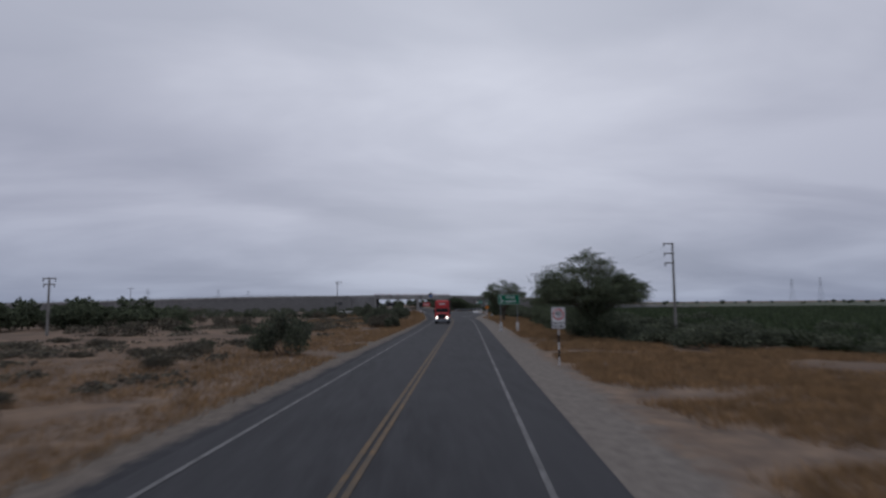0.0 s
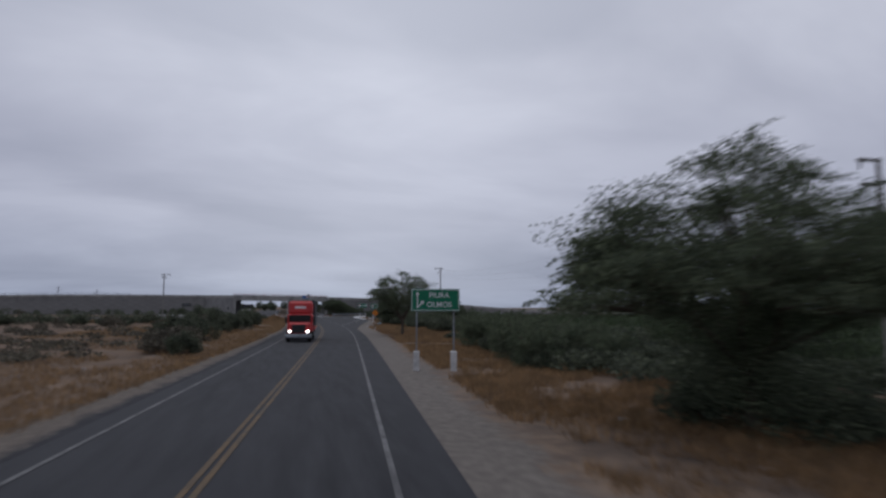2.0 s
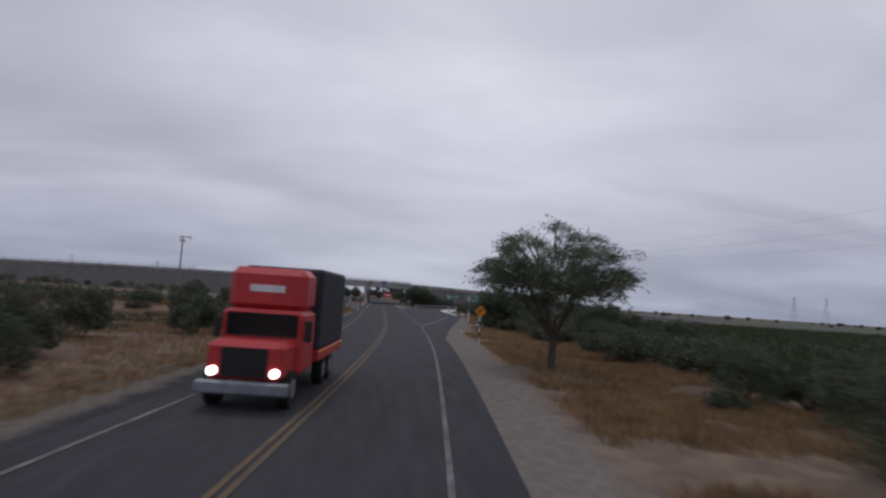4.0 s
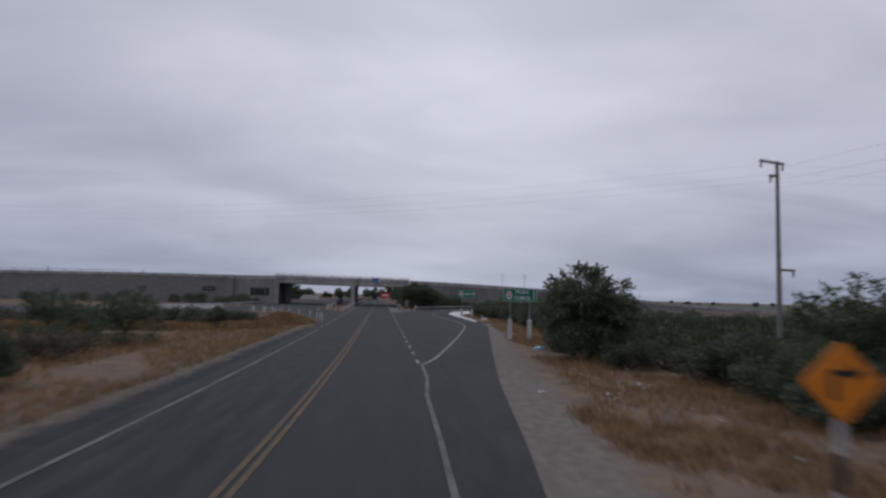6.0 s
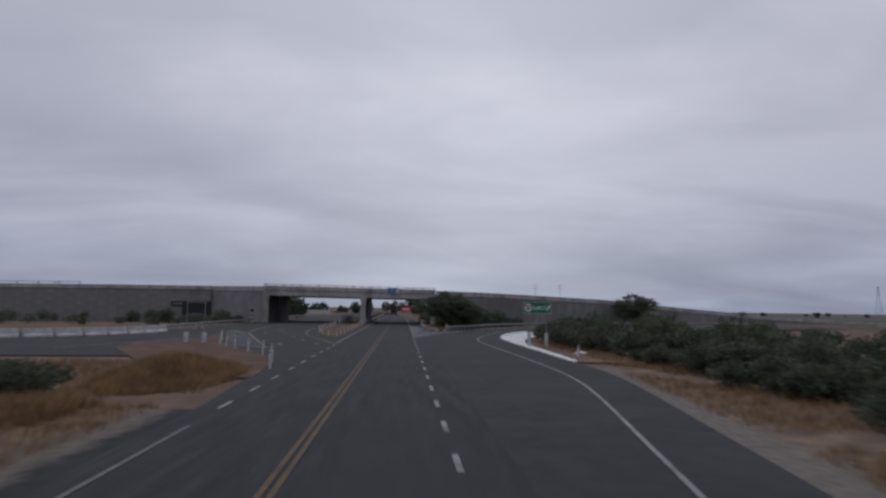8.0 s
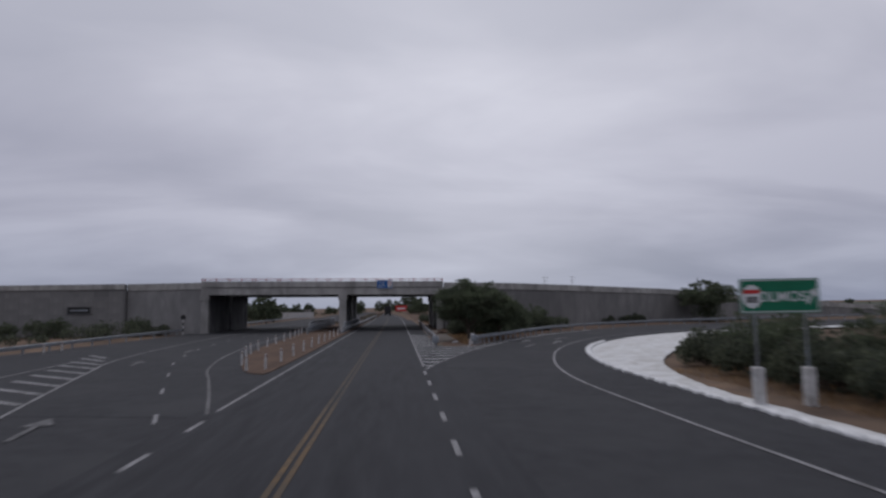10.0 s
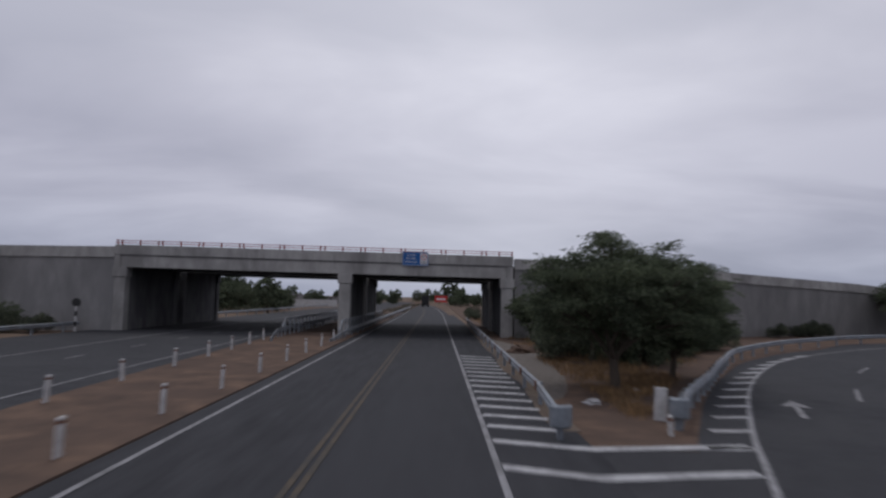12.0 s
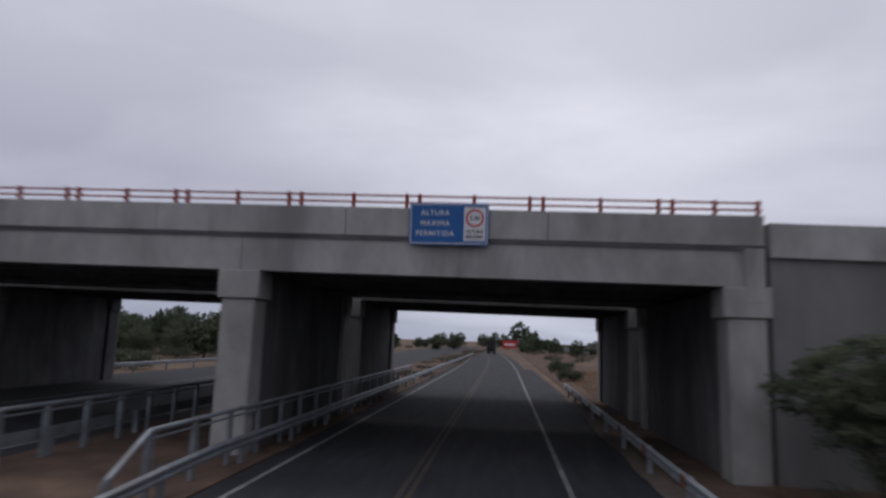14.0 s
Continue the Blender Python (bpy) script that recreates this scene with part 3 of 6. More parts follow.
stripe("edge_line", [p for p in MEDIAN_LINE if p.y < -52], 0.13, LINE_WHITE_WORN)
stripe("edge_line", [p for p in MEDIAN_LINE if p.y > -53], 0.13, LINE_WHITE)
stripe("lane_line", curve_points([(-5.0, -77), (-9.3, -64), (-13.3, -50), (-15.9, -30), (-16.6, 10), (-16.6, 60)]), 0.13, LINE_WHITE, dash=(1.8, 5.4))
stripe("edge_line", curve_points([(-8.5, -82), (-10.6, -75), (-14.8, -60.7), (-17.4, -50.2), (-19.3, -30), (-20.2, 10), (-20.2, 60)]), 0.14, LINE_WHITE)


def hatch(a, b, group):
    """One painted bar of a hatched area, from a to b, 0.36 wide."""
    a, b = Vector(a), Vector(b)
    t = (b - a).normalized()
    s = Vector((t.y, -t.x)) * 0.18
    bm = bmesh.new()
    lo = [bm.verts.new((*p, 0.0)) for p in (a - s, a + s, b + s, b - s)]
    hi = [bm.verts.new((v.co.x, v.co.y, 0.014)) for v in lo]
    bm.faces.new(hi)
    for i in range(4):
        bm.faces.new((lo[i], lo[(i + 1) % 4], hi[(i + 1) % 4], hi[i]))
    return tagged(part("hatch_bar", bm, LINE_WHITE if group.endswith("merge") else HATCH_WHITE), "white painted hatching bar on the asphalt", "road marking", group, "structure")


def chevron(a, b, c, group):
    """A bent bar: a and c on the two lines, b the vertex between them."""
    bm = bmesh.new()
    w = Vector((0, 0.2))
    lo, hi = [], []
    for p in (a, b, c):
        p = Vector(p)
        lo.append([bm.verts.new((*(p - w), z)) for z in (0.0, 0.014)])
        hi.append([bm.verts.new((*(p + w), z)) for z in (0.0, 0.014)])
    for i in range(2):
        bm.faces.new((lo[i][1], lo[i + 1][1], hi[i + 1][1], hi[i][1]))
        bm.faces.new((lo[i][0], lo[i + 1][0], lo[i + 1][1], lo[i][1]))
        bm.faces.new((hi[i][1], hi[i + 1][1], hi[i + 1][0], hi[i][0]))
    return tagged(part("hatch_bar", bm, HATCH_WHITE), "white painted chevron on the asphalt", "road marking", group, "structure")


for i in range(8):                                          # the exit nose, from its tip to the soil
    y = -61.0 + 2.3 * i
    far = float(np.interp(y + 0.3, [p.y for p in OUTER], [p.x for p in OUTER])) - 0.1
    chevron((3.88, y + 0.7), (3.9 + (far - 3.9) * 0.36, y), (far, y + 0.5), "hatching of the exit nose")
for i in range(14):
    y = -42.6 + 1.5 * i
    hatch((3.9, y + 0.15), (5.7, y - 0.35), "hatching along the guard rail")
for i in range(14):                                         # along the outer line of the ramp
    y = -44.6 + 2.0 * i
    x = float(np.interp(y, [p.y for p in OUTER], [p.x for p in OUTER]))
    hatch((x, y), (x - 1.15, y - 0.06 * i), "hatching along the ramp rail")
for i in range(-1, 11):                                     # the merge of the two carriageways
    f = i / 7
    hatch((-13.7 - 5.4 * f + (0.5 if i < 0 else 0), -75.5 + 20.4 * f), (-10.0 - 5.6 * f - max(0, f - 1) * 2.2, -78.0 + 20.1 * f), "hatching of the merge")


def painted_arrow(x, y, turn, length=3.6):
    bm = bmesh.new()
    for poly in ([(-0.1, -length / 2), (0.1, -length / 2), (0.1, 0.5), (-0.1, 0.5)], [(-0.45, 0.4), (0.45, 0.4), (0.0, length / 2)]):
        bm.faces.new([bm.verts.new((a, b, 0.014)) for a, b in poly])
    ob = part("road_arrow", bm, LINE_WHITE if y > -70 and x > 0 else LINE_WHITE_WORN)
    ob.matrix_basis = pose(x, y, 0, 0, 0, turn)
    return tagged(ob, "white painted arrow on the ramp asphalt", "road marking", "lane arrows", "structure")


for x, y, r in ((14.3, -39.0, -24), (16.6, -41.6, -26), (-8.4, -77.2, 12), (-14.6, -54.6, 12), (-14.8, -44, 8)):
    painted_arrow(x, y, r)
stripe("edge_line", [(-19.6, -52), (-18.6, -62), (-20.3, -69.6), (-21.7, -76), (-24, -84)], 0.14, LINE_WHITE)


# ---- retaining walls ----
def wall_run(name, pts, tops, thick, z0, mat, label, cap=0.0):
    """A wall along pts (front face), rising to tops, with a cap band that stands proud."""
    n = len(pts)
    back = offset_line(pts, -thick)
    verts, faces = [], []
    for p, q, h in zip(pts, back, tops):
        verts += [(p[0], p[1], z0), (p[0], p[1], h), (q[0], q[1], h), (q[0], q[1], z0)]
    for i in range(n - 1):
        a, b = 4 * i, 4 * i + 4
        faces += [(a, b, b + 1, a + 1), (a + 1, b + 1, b + 2, a + 2), (a + 2, b + 2, b + 3, a + 3)]
    faces += [(0, 1, 2, 3), (4 * n - 4, 4 * n - 1, 4 * n - 2, 4 * n - 3)]
    return tagged(raw(name, verts, faces, mat), label, "wall", kind="structure")


def parapet_run(name, pts, tops, height, out, mat, label):
    """The parapet band on top of a wall, standing out in front of it, with a drip edge below."""
    front, back = offset_line(pts, out), offset_line(pts, -0.3)
    verts, faces = [], []
    for p, q, h in zip(front, back, tops):
        verts += [(p[0], p[1], h - height), (p[0], p[1], h), (q[0], q[1], h), (q[0], q[1], h - height)]
    for i in range(len(pts) - 1):
        a, b = 4 * i, 4 * i + 4
        faces += [(a, b, b + 1, a + 1), (a + 1, b + 1, b + 2, a + 2), (a + 2, b + 2, b + 3, a + 3), (a + 3, b + 3, b, a)]
    e = 4 * len(pts)
    faces += [(0, 1, 2, 3), (e - 4, e - 1, e - 2, e - 3)]
    return tagged(raw(name, verts, faces, mat), label, "parapet", kind="structure")


RW = curve_points([(9.35, -4.75), (14, -4.6), (20, -3.4), (30, 1.6), (55, 12.5), (90, 24), (150, 40)], 6)
RT = [float(np.interp(p.x, [9, 17, 30, 52, 70, 100, 150], [6.95, 6.8, 6.5, 5.8, 4.4, 2.4, 0.4])) for p in RW]
wall_run("wall_right", RW, [h - 0.05 for h in RT], 0.6, -0.4, WALL_GREY, "tall grey concrete retaining wall of the overpass ramp")
parapet_run("parapet_right", RW, RT, 0.95, 0.14, CONCRETE, "pale concrete parapet on the ramp wall")
LWALL = [(-36.2, -5.0), (-30, -4.9), (-26.0, -4.8)]
wall_run("wall_left", LWALL, [7.15, 7.2, 7.25], 0.6, -0.4, WALL_SMOOTH, "smooth grey concrete wall beside the bridge abutment")
parapet_run("parapet_left", LWALL, [7.25, 7.3, 7.35], 0.95, 0.14, CONCRETE, "pale concrete parapet beside the bridge")
LW2 = [(-300, -5.9), (-200, -5.9), (-126, -5.9), (-90, -5.9), (-66, -5.9), (-53, -5.9), (-36.2, -5.9)]
LT2 = [3.0, 4.6, 6.2, 6.9, 7.1, 7.15, 7.15]
PANEL_WALL = wall_run("wall_left", LW2, LT2, 0.7, -0.4, WALL_GREY, "long grey panelled retaining wall of the overpass")
parapet_run("parapet_left", LW2, [h + 0.1 for h in LT2], 0.75, 0.16, CONCRETE, "weathered concrete parapet on the long ramp wall")
# the roadway fill behind the walls
for nm, fr, hs, back in (("embankment", [(-300, -5.3), (-126, -5.3), (-90, -5.3), (-52.8, -5.3)], [2.6, 5.6, 6.2, 6.4], 25), ("embankment", [(-52.8, -5.3), (-36, -4.5), (-27.4, -4.3)], [6.4, 6.4, 6.4], 22)):
    ribbon(nm, [(x, back) for x, y in fr], fr, 6.3 if fr[0][0] > -60 else 5.2, GRAVEL, 5.5, "road fill between retaining walls", "embankment")


# ---- the overpass: two decks on piers ----
def zdeck(x):
    """How far the deck lies below its left end: it falls gently to the right."""
    return -0.011 * (x + 26)


def sheared(bm):
    for v in bm.verts:
        v.co.z += zdeck(v.co.x)
    return bm


def pier(name, x0, x1, y0, y1, label, top=5.55, inner=None):
    """Two capped columns joined by a wall, under one deck."""
    ob = thing(name, label, "bridge pier", "piers of the overpass")
    z = top + zdeck((x0 + x1) / 2)
    # inner, if given, colours the columns behind the front one as shaded
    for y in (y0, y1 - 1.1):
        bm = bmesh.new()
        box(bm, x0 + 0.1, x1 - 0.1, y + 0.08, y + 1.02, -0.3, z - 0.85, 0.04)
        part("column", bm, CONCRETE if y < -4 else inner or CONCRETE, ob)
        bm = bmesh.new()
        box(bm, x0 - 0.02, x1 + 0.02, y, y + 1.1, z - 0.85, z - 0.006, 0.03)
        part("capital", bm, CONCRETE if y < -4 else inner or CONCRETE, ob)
    # the joining wall is coloured dark, as shade behind the front column
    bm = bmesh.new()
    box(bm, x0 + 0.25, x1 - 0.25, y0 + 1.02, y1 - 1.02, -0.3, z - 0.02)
    part("wall", bm, CONCRETE_DARK, ob, "concrete wall between the columns, coloured dark for the shade there")
    return ob


def bridge_deck(y0, y1, rails):
    ob = thing("overpass_deck", "grey concrete highway overpass deck with stained girders", "bridge", "decks of the overpass")
    xa, xb = -26.0, 9.2
    for k, y in enumerate((y0, y1 - 0.45)):
        for x0, x1 in ((xa, -5.68), (-5.66, xb)):           # one face girder to a span
            bm = bmesh.new()
            box(bm, x0, x1, y + 0.08, y + 0.45, 5.55, 6.56)
            part("girder", sheared(bm), CONCRETE, ob)
        # the parapet's shadow is put into the ledge's dark colour
        bm = bmesh.new()
        box(bm, xa, xb, y + 0.02, y + 0.44, 6.562, 6.66)
        part("drip_ledge", sheared(bm), CONCRETE_DARK, ob, "ledge under the parapet, its shadow put into a dark colour")
        for i in range(6):
            bm = bmesh.new()
            box(bm, xa + (xb - xa) * i / 6 + (0.008 if i else 0), xa + (xb - xa) * (i + 1) / 6 - (0.008 if i < 5 else 0), y - 0.02, y + 0.3, 6.664, 7.52, 0.012)
            part("parapet", sheared(bm), CONCRETE, ob)
    # inner girders and slab: underside shade carried by the darker colour
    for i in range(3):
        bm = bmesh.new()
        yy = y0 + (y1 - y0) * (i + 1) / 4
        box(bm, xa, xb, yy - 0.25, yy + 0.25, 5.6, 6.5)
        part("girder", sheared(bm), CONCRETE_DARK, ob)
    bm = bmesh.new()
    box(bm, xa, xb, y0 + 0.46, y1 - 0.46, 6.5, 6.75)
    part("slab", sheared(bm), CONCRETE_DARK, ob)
    for x in (xa + 0.2, xb - 0.35):
        bm = bmesh.new()
        box(bm, x - 0.2, x + 0.35, y0 - 0.01, y0 + 0.5, 5.1, 6.6, 0.03)
        part("end_block", sheared(bm), CONCRETE, ob)
    if rails:
        bm = bmesh.new()
        for z in (7.70, 7.90):
            tube(bm, (xa, y0 + 0.12, z), (xb, y0 + 0.12, z), 0.032, n=8)
        part("rail", sheared(bm), RED_RAIL, ob, "faded red steel hand rail")
        x = xb - 0.1
        k = 0
        while x > xa:
            bm = bmesh.new()
            box(bm, x - 0.05, x + 0.05, y0 + 0.06, y0 + 0.18, 7.5, 7.96, 0.01)
            part("rail_post", sheared(bm), RED_RAIL, ob)
            x -= (1.15, 1.15, 0.38, 1.6, 1.62, 0.38, 1.6, 1.6, 0.38)[k] if k < 9 else (1.6, 1.6, 0.38)[k % 3]
            k += 1
    return ob


bridge_deck(-4.9, 6.5, True)
bridge_deck(8.1, 19.0, False)
for y0, y1 in ((-4.9, 6.5), (8.1, 19.0)):
    pier("pier", -6.28, -5.06, y0, y1, "grey concrete bridge pier with two capped columns")
    pier("abutment", 8.1, 9.32, y0, y1, "grey concrete abutment columns under the deck end")
    # left abutment: shade put into the colour of all but the front columns
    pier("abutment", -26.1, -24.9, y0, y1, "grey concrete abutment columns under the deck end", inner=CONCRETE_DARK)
# end walls coloured dark to deepen the shade under the decks
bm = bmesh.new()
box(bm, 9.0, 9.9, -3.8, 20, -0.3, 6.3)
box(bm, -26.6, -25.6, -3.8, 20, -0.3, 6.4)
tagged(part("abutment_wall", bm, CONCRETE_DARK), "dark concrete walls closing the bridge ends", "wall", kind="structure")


# ---- signs ----
def lettering(text, size, x, z, mat, parent, y=-0.028, name="lettering", spacing=1.0):
    cu = bpy.data.curves.new(name, "FONT")
    cu.body, cu.size, cu.align_x, cu.align_y, cu.extrude = text, size, "CENTER", "CENTER", 0.002
    cu.offset = 0.003
    cu.space_character = spacing
    ob = new(name, cu)
    dg = bpy.context.evaluated_depsgraph_get()
    me = bpy.data.meshes.new_from_object(ob.evaluated_get(dg))
    bpy.data.objects.remove(ob)
    me.materials.clear()
    me.materials.append(mat)
    ob = new(name, me)
    ob.parent = parent
    ob.matrix_basis = pose(x, y, z, 90, 0, 0)
    return ob


def plate(bm, w, h, r, y0, y1, cx=0.0, cz=0.0):
    """A sheet with rounded corners, standing in x-z."""
    pts = []
    for sx, sz, a0 in ((1, 1, 0), (-1, 1, 90), (-1, -1, 180), (1, -1, 270)):
        for k in range(4):
            a = radians(a0 + 30 * k)
            pts.append((cx + sx * (w / 2 - r) + r * math.cos(a), cz + sz * (h / 2 - r) + r * math.sin(a)))
    a = [bm.verts.new((x, y0, z)) for x, z in pts]
    b = [bm.verts.new((x, y1, z)) for x, z in pts]
    bm.faces.new(a), bm.faces.new(b[::-1])
    for i in range(len(pts)):
        bm.faces.new((a[i], b[i], b[(i + 1) % len(pts)], a[(i + 1) % len(pts)]))
    return bm


def frame_ring(bm, w, h, t, y0, y1, cx=0.0, cz=0.0):
    for x0, x1, z0, z1 in ((-w / 2, w / 2, h / 2 - t, h / 2), (-w / 2, w / 2, -h / 2, -h / 2 + t), (-w / 2, -w / 2 + t, -h / 2 + t, h / 2 - t), (w / 2 - t, w / 2, -h / 2 + t, h / 2 - t)):
        box(bm, cx + x0, cx + x1, y0, y1, cz + z0, cz + z1)
    return bm


def flat_shape(bm, polys, y):
    for poly in polys:
        bm.faces.new([bm.verts.new((a, y, b)) for a, b in poly])
    return bm


def guide_sign(x, y, turn, w, h, zc, rows, label, post_gap, arrow=None, shield=None, pillar=1.05):
    ob = thing("guide_sign", label, "road sign", at=pose(x, y, 0, 0, 0, turn))
    board = part("board", plate(bmesh.new(), w, h, 0.05, -0.02, 0.0, 0, zc), SIGN_GREEN, ob)
    part("backing", plate(bmesh.new(), w, h, 0.05, 0.002, 0.02, 0, zc), DARK_METAL, ob, "dark sheet backing")
    part("border", frame_ring(bmesh.new(), w - 0.06, h - 0.06, 0.03, -0.026, -0.021, 0, zc), SIGN_WHITE, board)
    for text, size, tx, tz in rows:
        lettering(text, size, tx, zc + tz, SIGN_WHITE, board)
    if arrow:
        bm = bmesh.new()
        flat_shape(bm, [[(a, b + zc) for a, b in poly] for poly in arrow], -0.027)
        part("arrow", bm, SIGN_WHITE, board)
    if shield:
        sx, sz, s = shield
        ring = [(sx + 0.2 * s * math.cos(q) * (1 if abs(math.cos(q)) < 0.8 else 0.94), zc + sz - 0.02 * s + 0.24 * s * math.sin(q)) for q in (math.tau * k / 20 for k in range(20))]
        part("route_shield", flat_shape(bmesh.new(), [ring], -0.024), SIGN_WHITE, board)
        part("route_band", flat_shape(bmesh.new(), [[(sx - 0.155 * s, zc + sz + 0.12 * s), (sx - 0.17 * s, zc + sz + 0.035 * s), (sx + 0.17 * s, zc + sz + 0.035 * s), (sx + 0.155 * s, zc + sz + 0.12 * s)]], -0.028), SIGN_RED, board)
        part("route_number", flat_shape(bmesh.new(), [[(sx - 0.1 * s, zc + sz - 0.02 * s), (sx - 0.1 * s, zc + sz - 0.15 * s), (sx - 0.015 * s, zc + sz - 0.15 * s), (sx - 0.015 * s, zc + sz - 0.02 * s)], [(sx + 0.015 * s, zc + sz - 0.02 * s), (sx + 0.015 * s, zc + sz - 0.15 * s), (sx + 0.1 * s, zc + sz - 0.15 * s), (sx + 0.1 * s, zc + sz - 0.02 * s)]], -0.028), BLACK_PAINT, board)
    for dz in (-0.42, 0.42):
        bm = bmesh.new()
        box(bm, -post_gap / 2 - 0.05, post_gap / 2 + 0.05, 0.022, 0.055, zc + dz * h - 0.03, zc + dz * h + 0.03)
        part("crossbar", bm, STEEL, ob, "galvanised crossbar behind the board")
    for s in (-1, 1):
        bm = bmesh.new()
        tube(bm, (s * post_gap / 2, 0.06, 0.3), (s * post_gap / 2, 0.06, zc + h / 2 - 0.1), 0.038)
        part("post", bm, STEEL, ob)
        bm = bmesh.new()
        box(bm, s * post_gap / 2 - 0.16, s * post_gap / 2 + 0.16, -0.1, 0.22, -0.25, pillar, 0.03)
        part("pillar", bm, WHITE_PAINT, ob, "whitewashed concrete footing")
    return ob


UP = [[(-0.03, -0.42), (0.03, -0.42), (0.03, 0.3), (-0.03, 0.3)], [(-0.1, 0.26), (0.1, 0.26), (0, 0.45)], [(0.03, -0.42), (0.03, -0.32), (0.22, -0.12), (0.26, -0.18)], [(0.14, -0.06), (0.34, -0.04), (0.32, -0.24)]]
guide_sign(2.2, -219.9, -12, 2.55, 1.17, 3.62, [("PIURA", 0.39, 0.2, 0.24), ("OLMOS", 0.39, 0.2, -0.25)], "green road sign with white lettering PIURA and OLMOS", 1.95,
           arrow=[[(a - 0.94, b) for a, b in p] for p in UP], pillar=0.95)
guide_sign(12.45, -123.2, -8, 2.6, 1.0, 3.36, [("PIURA", 0.37, 0.15, 0.22), ("OLMOS", 0.37, 0.15, -0.23)], "green road sign reading PIURA and OLMOS with a route shield", 1.5,
           arrow=[[(a * 0.8 + 1.05, b * 0.8 + 0.02) for a, b in p] for p in UP[:2]] + [[(0.95, -0.28), (1.12, -0.28), (1.12, -0.22), (0.95, -0.22)]], shield=(-0.85, 0.0, 1.3), pillar=1.5)
guide_sign(14.75, -77.2, -12, 2.45, 1.12, 3.55, [("OLMOS", 0.46, 0.08, -0.04)], "green road sign reading OLMOS with a red and white shield", 1.55,
           arrow=[[(0.82, -0.24), (0.88, -0.3), (1.06, 0.06), (0.99, 0.1)], [(0.88, 0.1), (1.13, -0.04), (1.13, 0.24)]], shield=(-0.85, 0.02, 1.6), pillar=1.25)


def speed_sign(x, y, turn):
    ob = thing("speed_limit_sign", "white speed limit sign with red ring reading 40 on banded post", "road sign", at=pose(x, y, 0, 0, 0, turn))
    board = part("board", plate(bmesh.new(), 0.72, 1.12, 0.04, -0.012, 0.012, 0, 2.42), SIGN_WHITE, ob)
    part("border", frame_ring(bmesh.new(), 0.68, 1.08, 0.018, -0.017, -0.013, 0, 2.42), BLACK_PAINT, board)
    bm = bmesh.new()
    n = 32
    for i in range(n):
        a, b = math.tau * i / n, math.tau * (i + 1) / n
        bm.faces.new([bm.verts.new((r * math.cos(q), -0.016, 2.6 + r * math.sin(q))) for r, q in ((0.29, a), (0.29, b), (0.23, b), (0.23, a))])
    part("ring", bm, SIGN_RED, board, "red ring")
    lettering("40", 0.34, 0, 2.63, BLACK_PAINT, board, -0.017)
    bm = bmesh.new()
    box(bm, -0.1, 0.1, -0.017, -0.013, 2.435, 2.465)
    part("text_bar", bm, BLACK_PAINT, board)
    lettering("VELOCIDAD", 0.125, 0, 2.15, BLACK_PAINT, board, -0.017)
    lettering("MAXIMA", 0.15, 0, 1.98, BLACK_PAINT, board, -0.017)
    for i in range(5):
        bm = bmesh.new()
        tube(bm, (0, 0.05, 0.38 * i - (0.3 if i == 0 else 0)), (0, 0.05, 0.38 * (i + 1) + (0.9 if i == 4 else 0)), 0.05, n=10)
        part("post_band", bm, (BLACK_PAINT, WHITE_PAINT)[(i + 1) % 2], ob)
    return ob


speed_sign(-1.66, -260.05, -8)


def warning_sign(x, y, turn):
    ob = thing("warning_sign", "orange diamond warning sign with black right-turn arrow", "road sign", at=pose(x, y, 0, 0, 0, turn))
    bm = bmesh.new()
    plate(bm, 0.62, 0.62, 0.04, -0.012, 0.012)
    bmesh.ops.rotate(bm, verts=bm.verts, cent=(0, 0, 0), matrix=Matrix.Rotation(radians(45), 3, "Y"))
    bmesh.ops.translate(bm, verts=bm.verts, vec=(0, 0, 2.36))
    board = part("board", bm, SIGN_ORANGE, ob)
    polys = [[(-0.14, -0.18), (-0.06, -0.18), (-0.06, 0.06), (-0.14, 0.06)], [(-0.14, 0.06), (0.10, 0.06), (0.10, 0.13), (-0.14, 0.13)], [(0.08, 0.0), (0.22, 0.095), (0.08, 0.19)]]
    part("arrow", flat_shape(bmesh.new(), [[(a, b + 2.36) for a, b in p] for p in polys], -0.016), BLACK_PAINT, board)
    for i in range(5):
        bm = bmesh.new()
        tube(bm, (0, 0.05, 0.4 * i - (0.3 if i == 0 else 0)), (0, 0.05, 0.4 * (i + 1)), 0.05, n=10)
        part("post_band", bm, (WHITE_PAINT, BLACK_PAINT)[i % 2], ob)
    return ob


warning_sign(6.65, -163.7, -6)


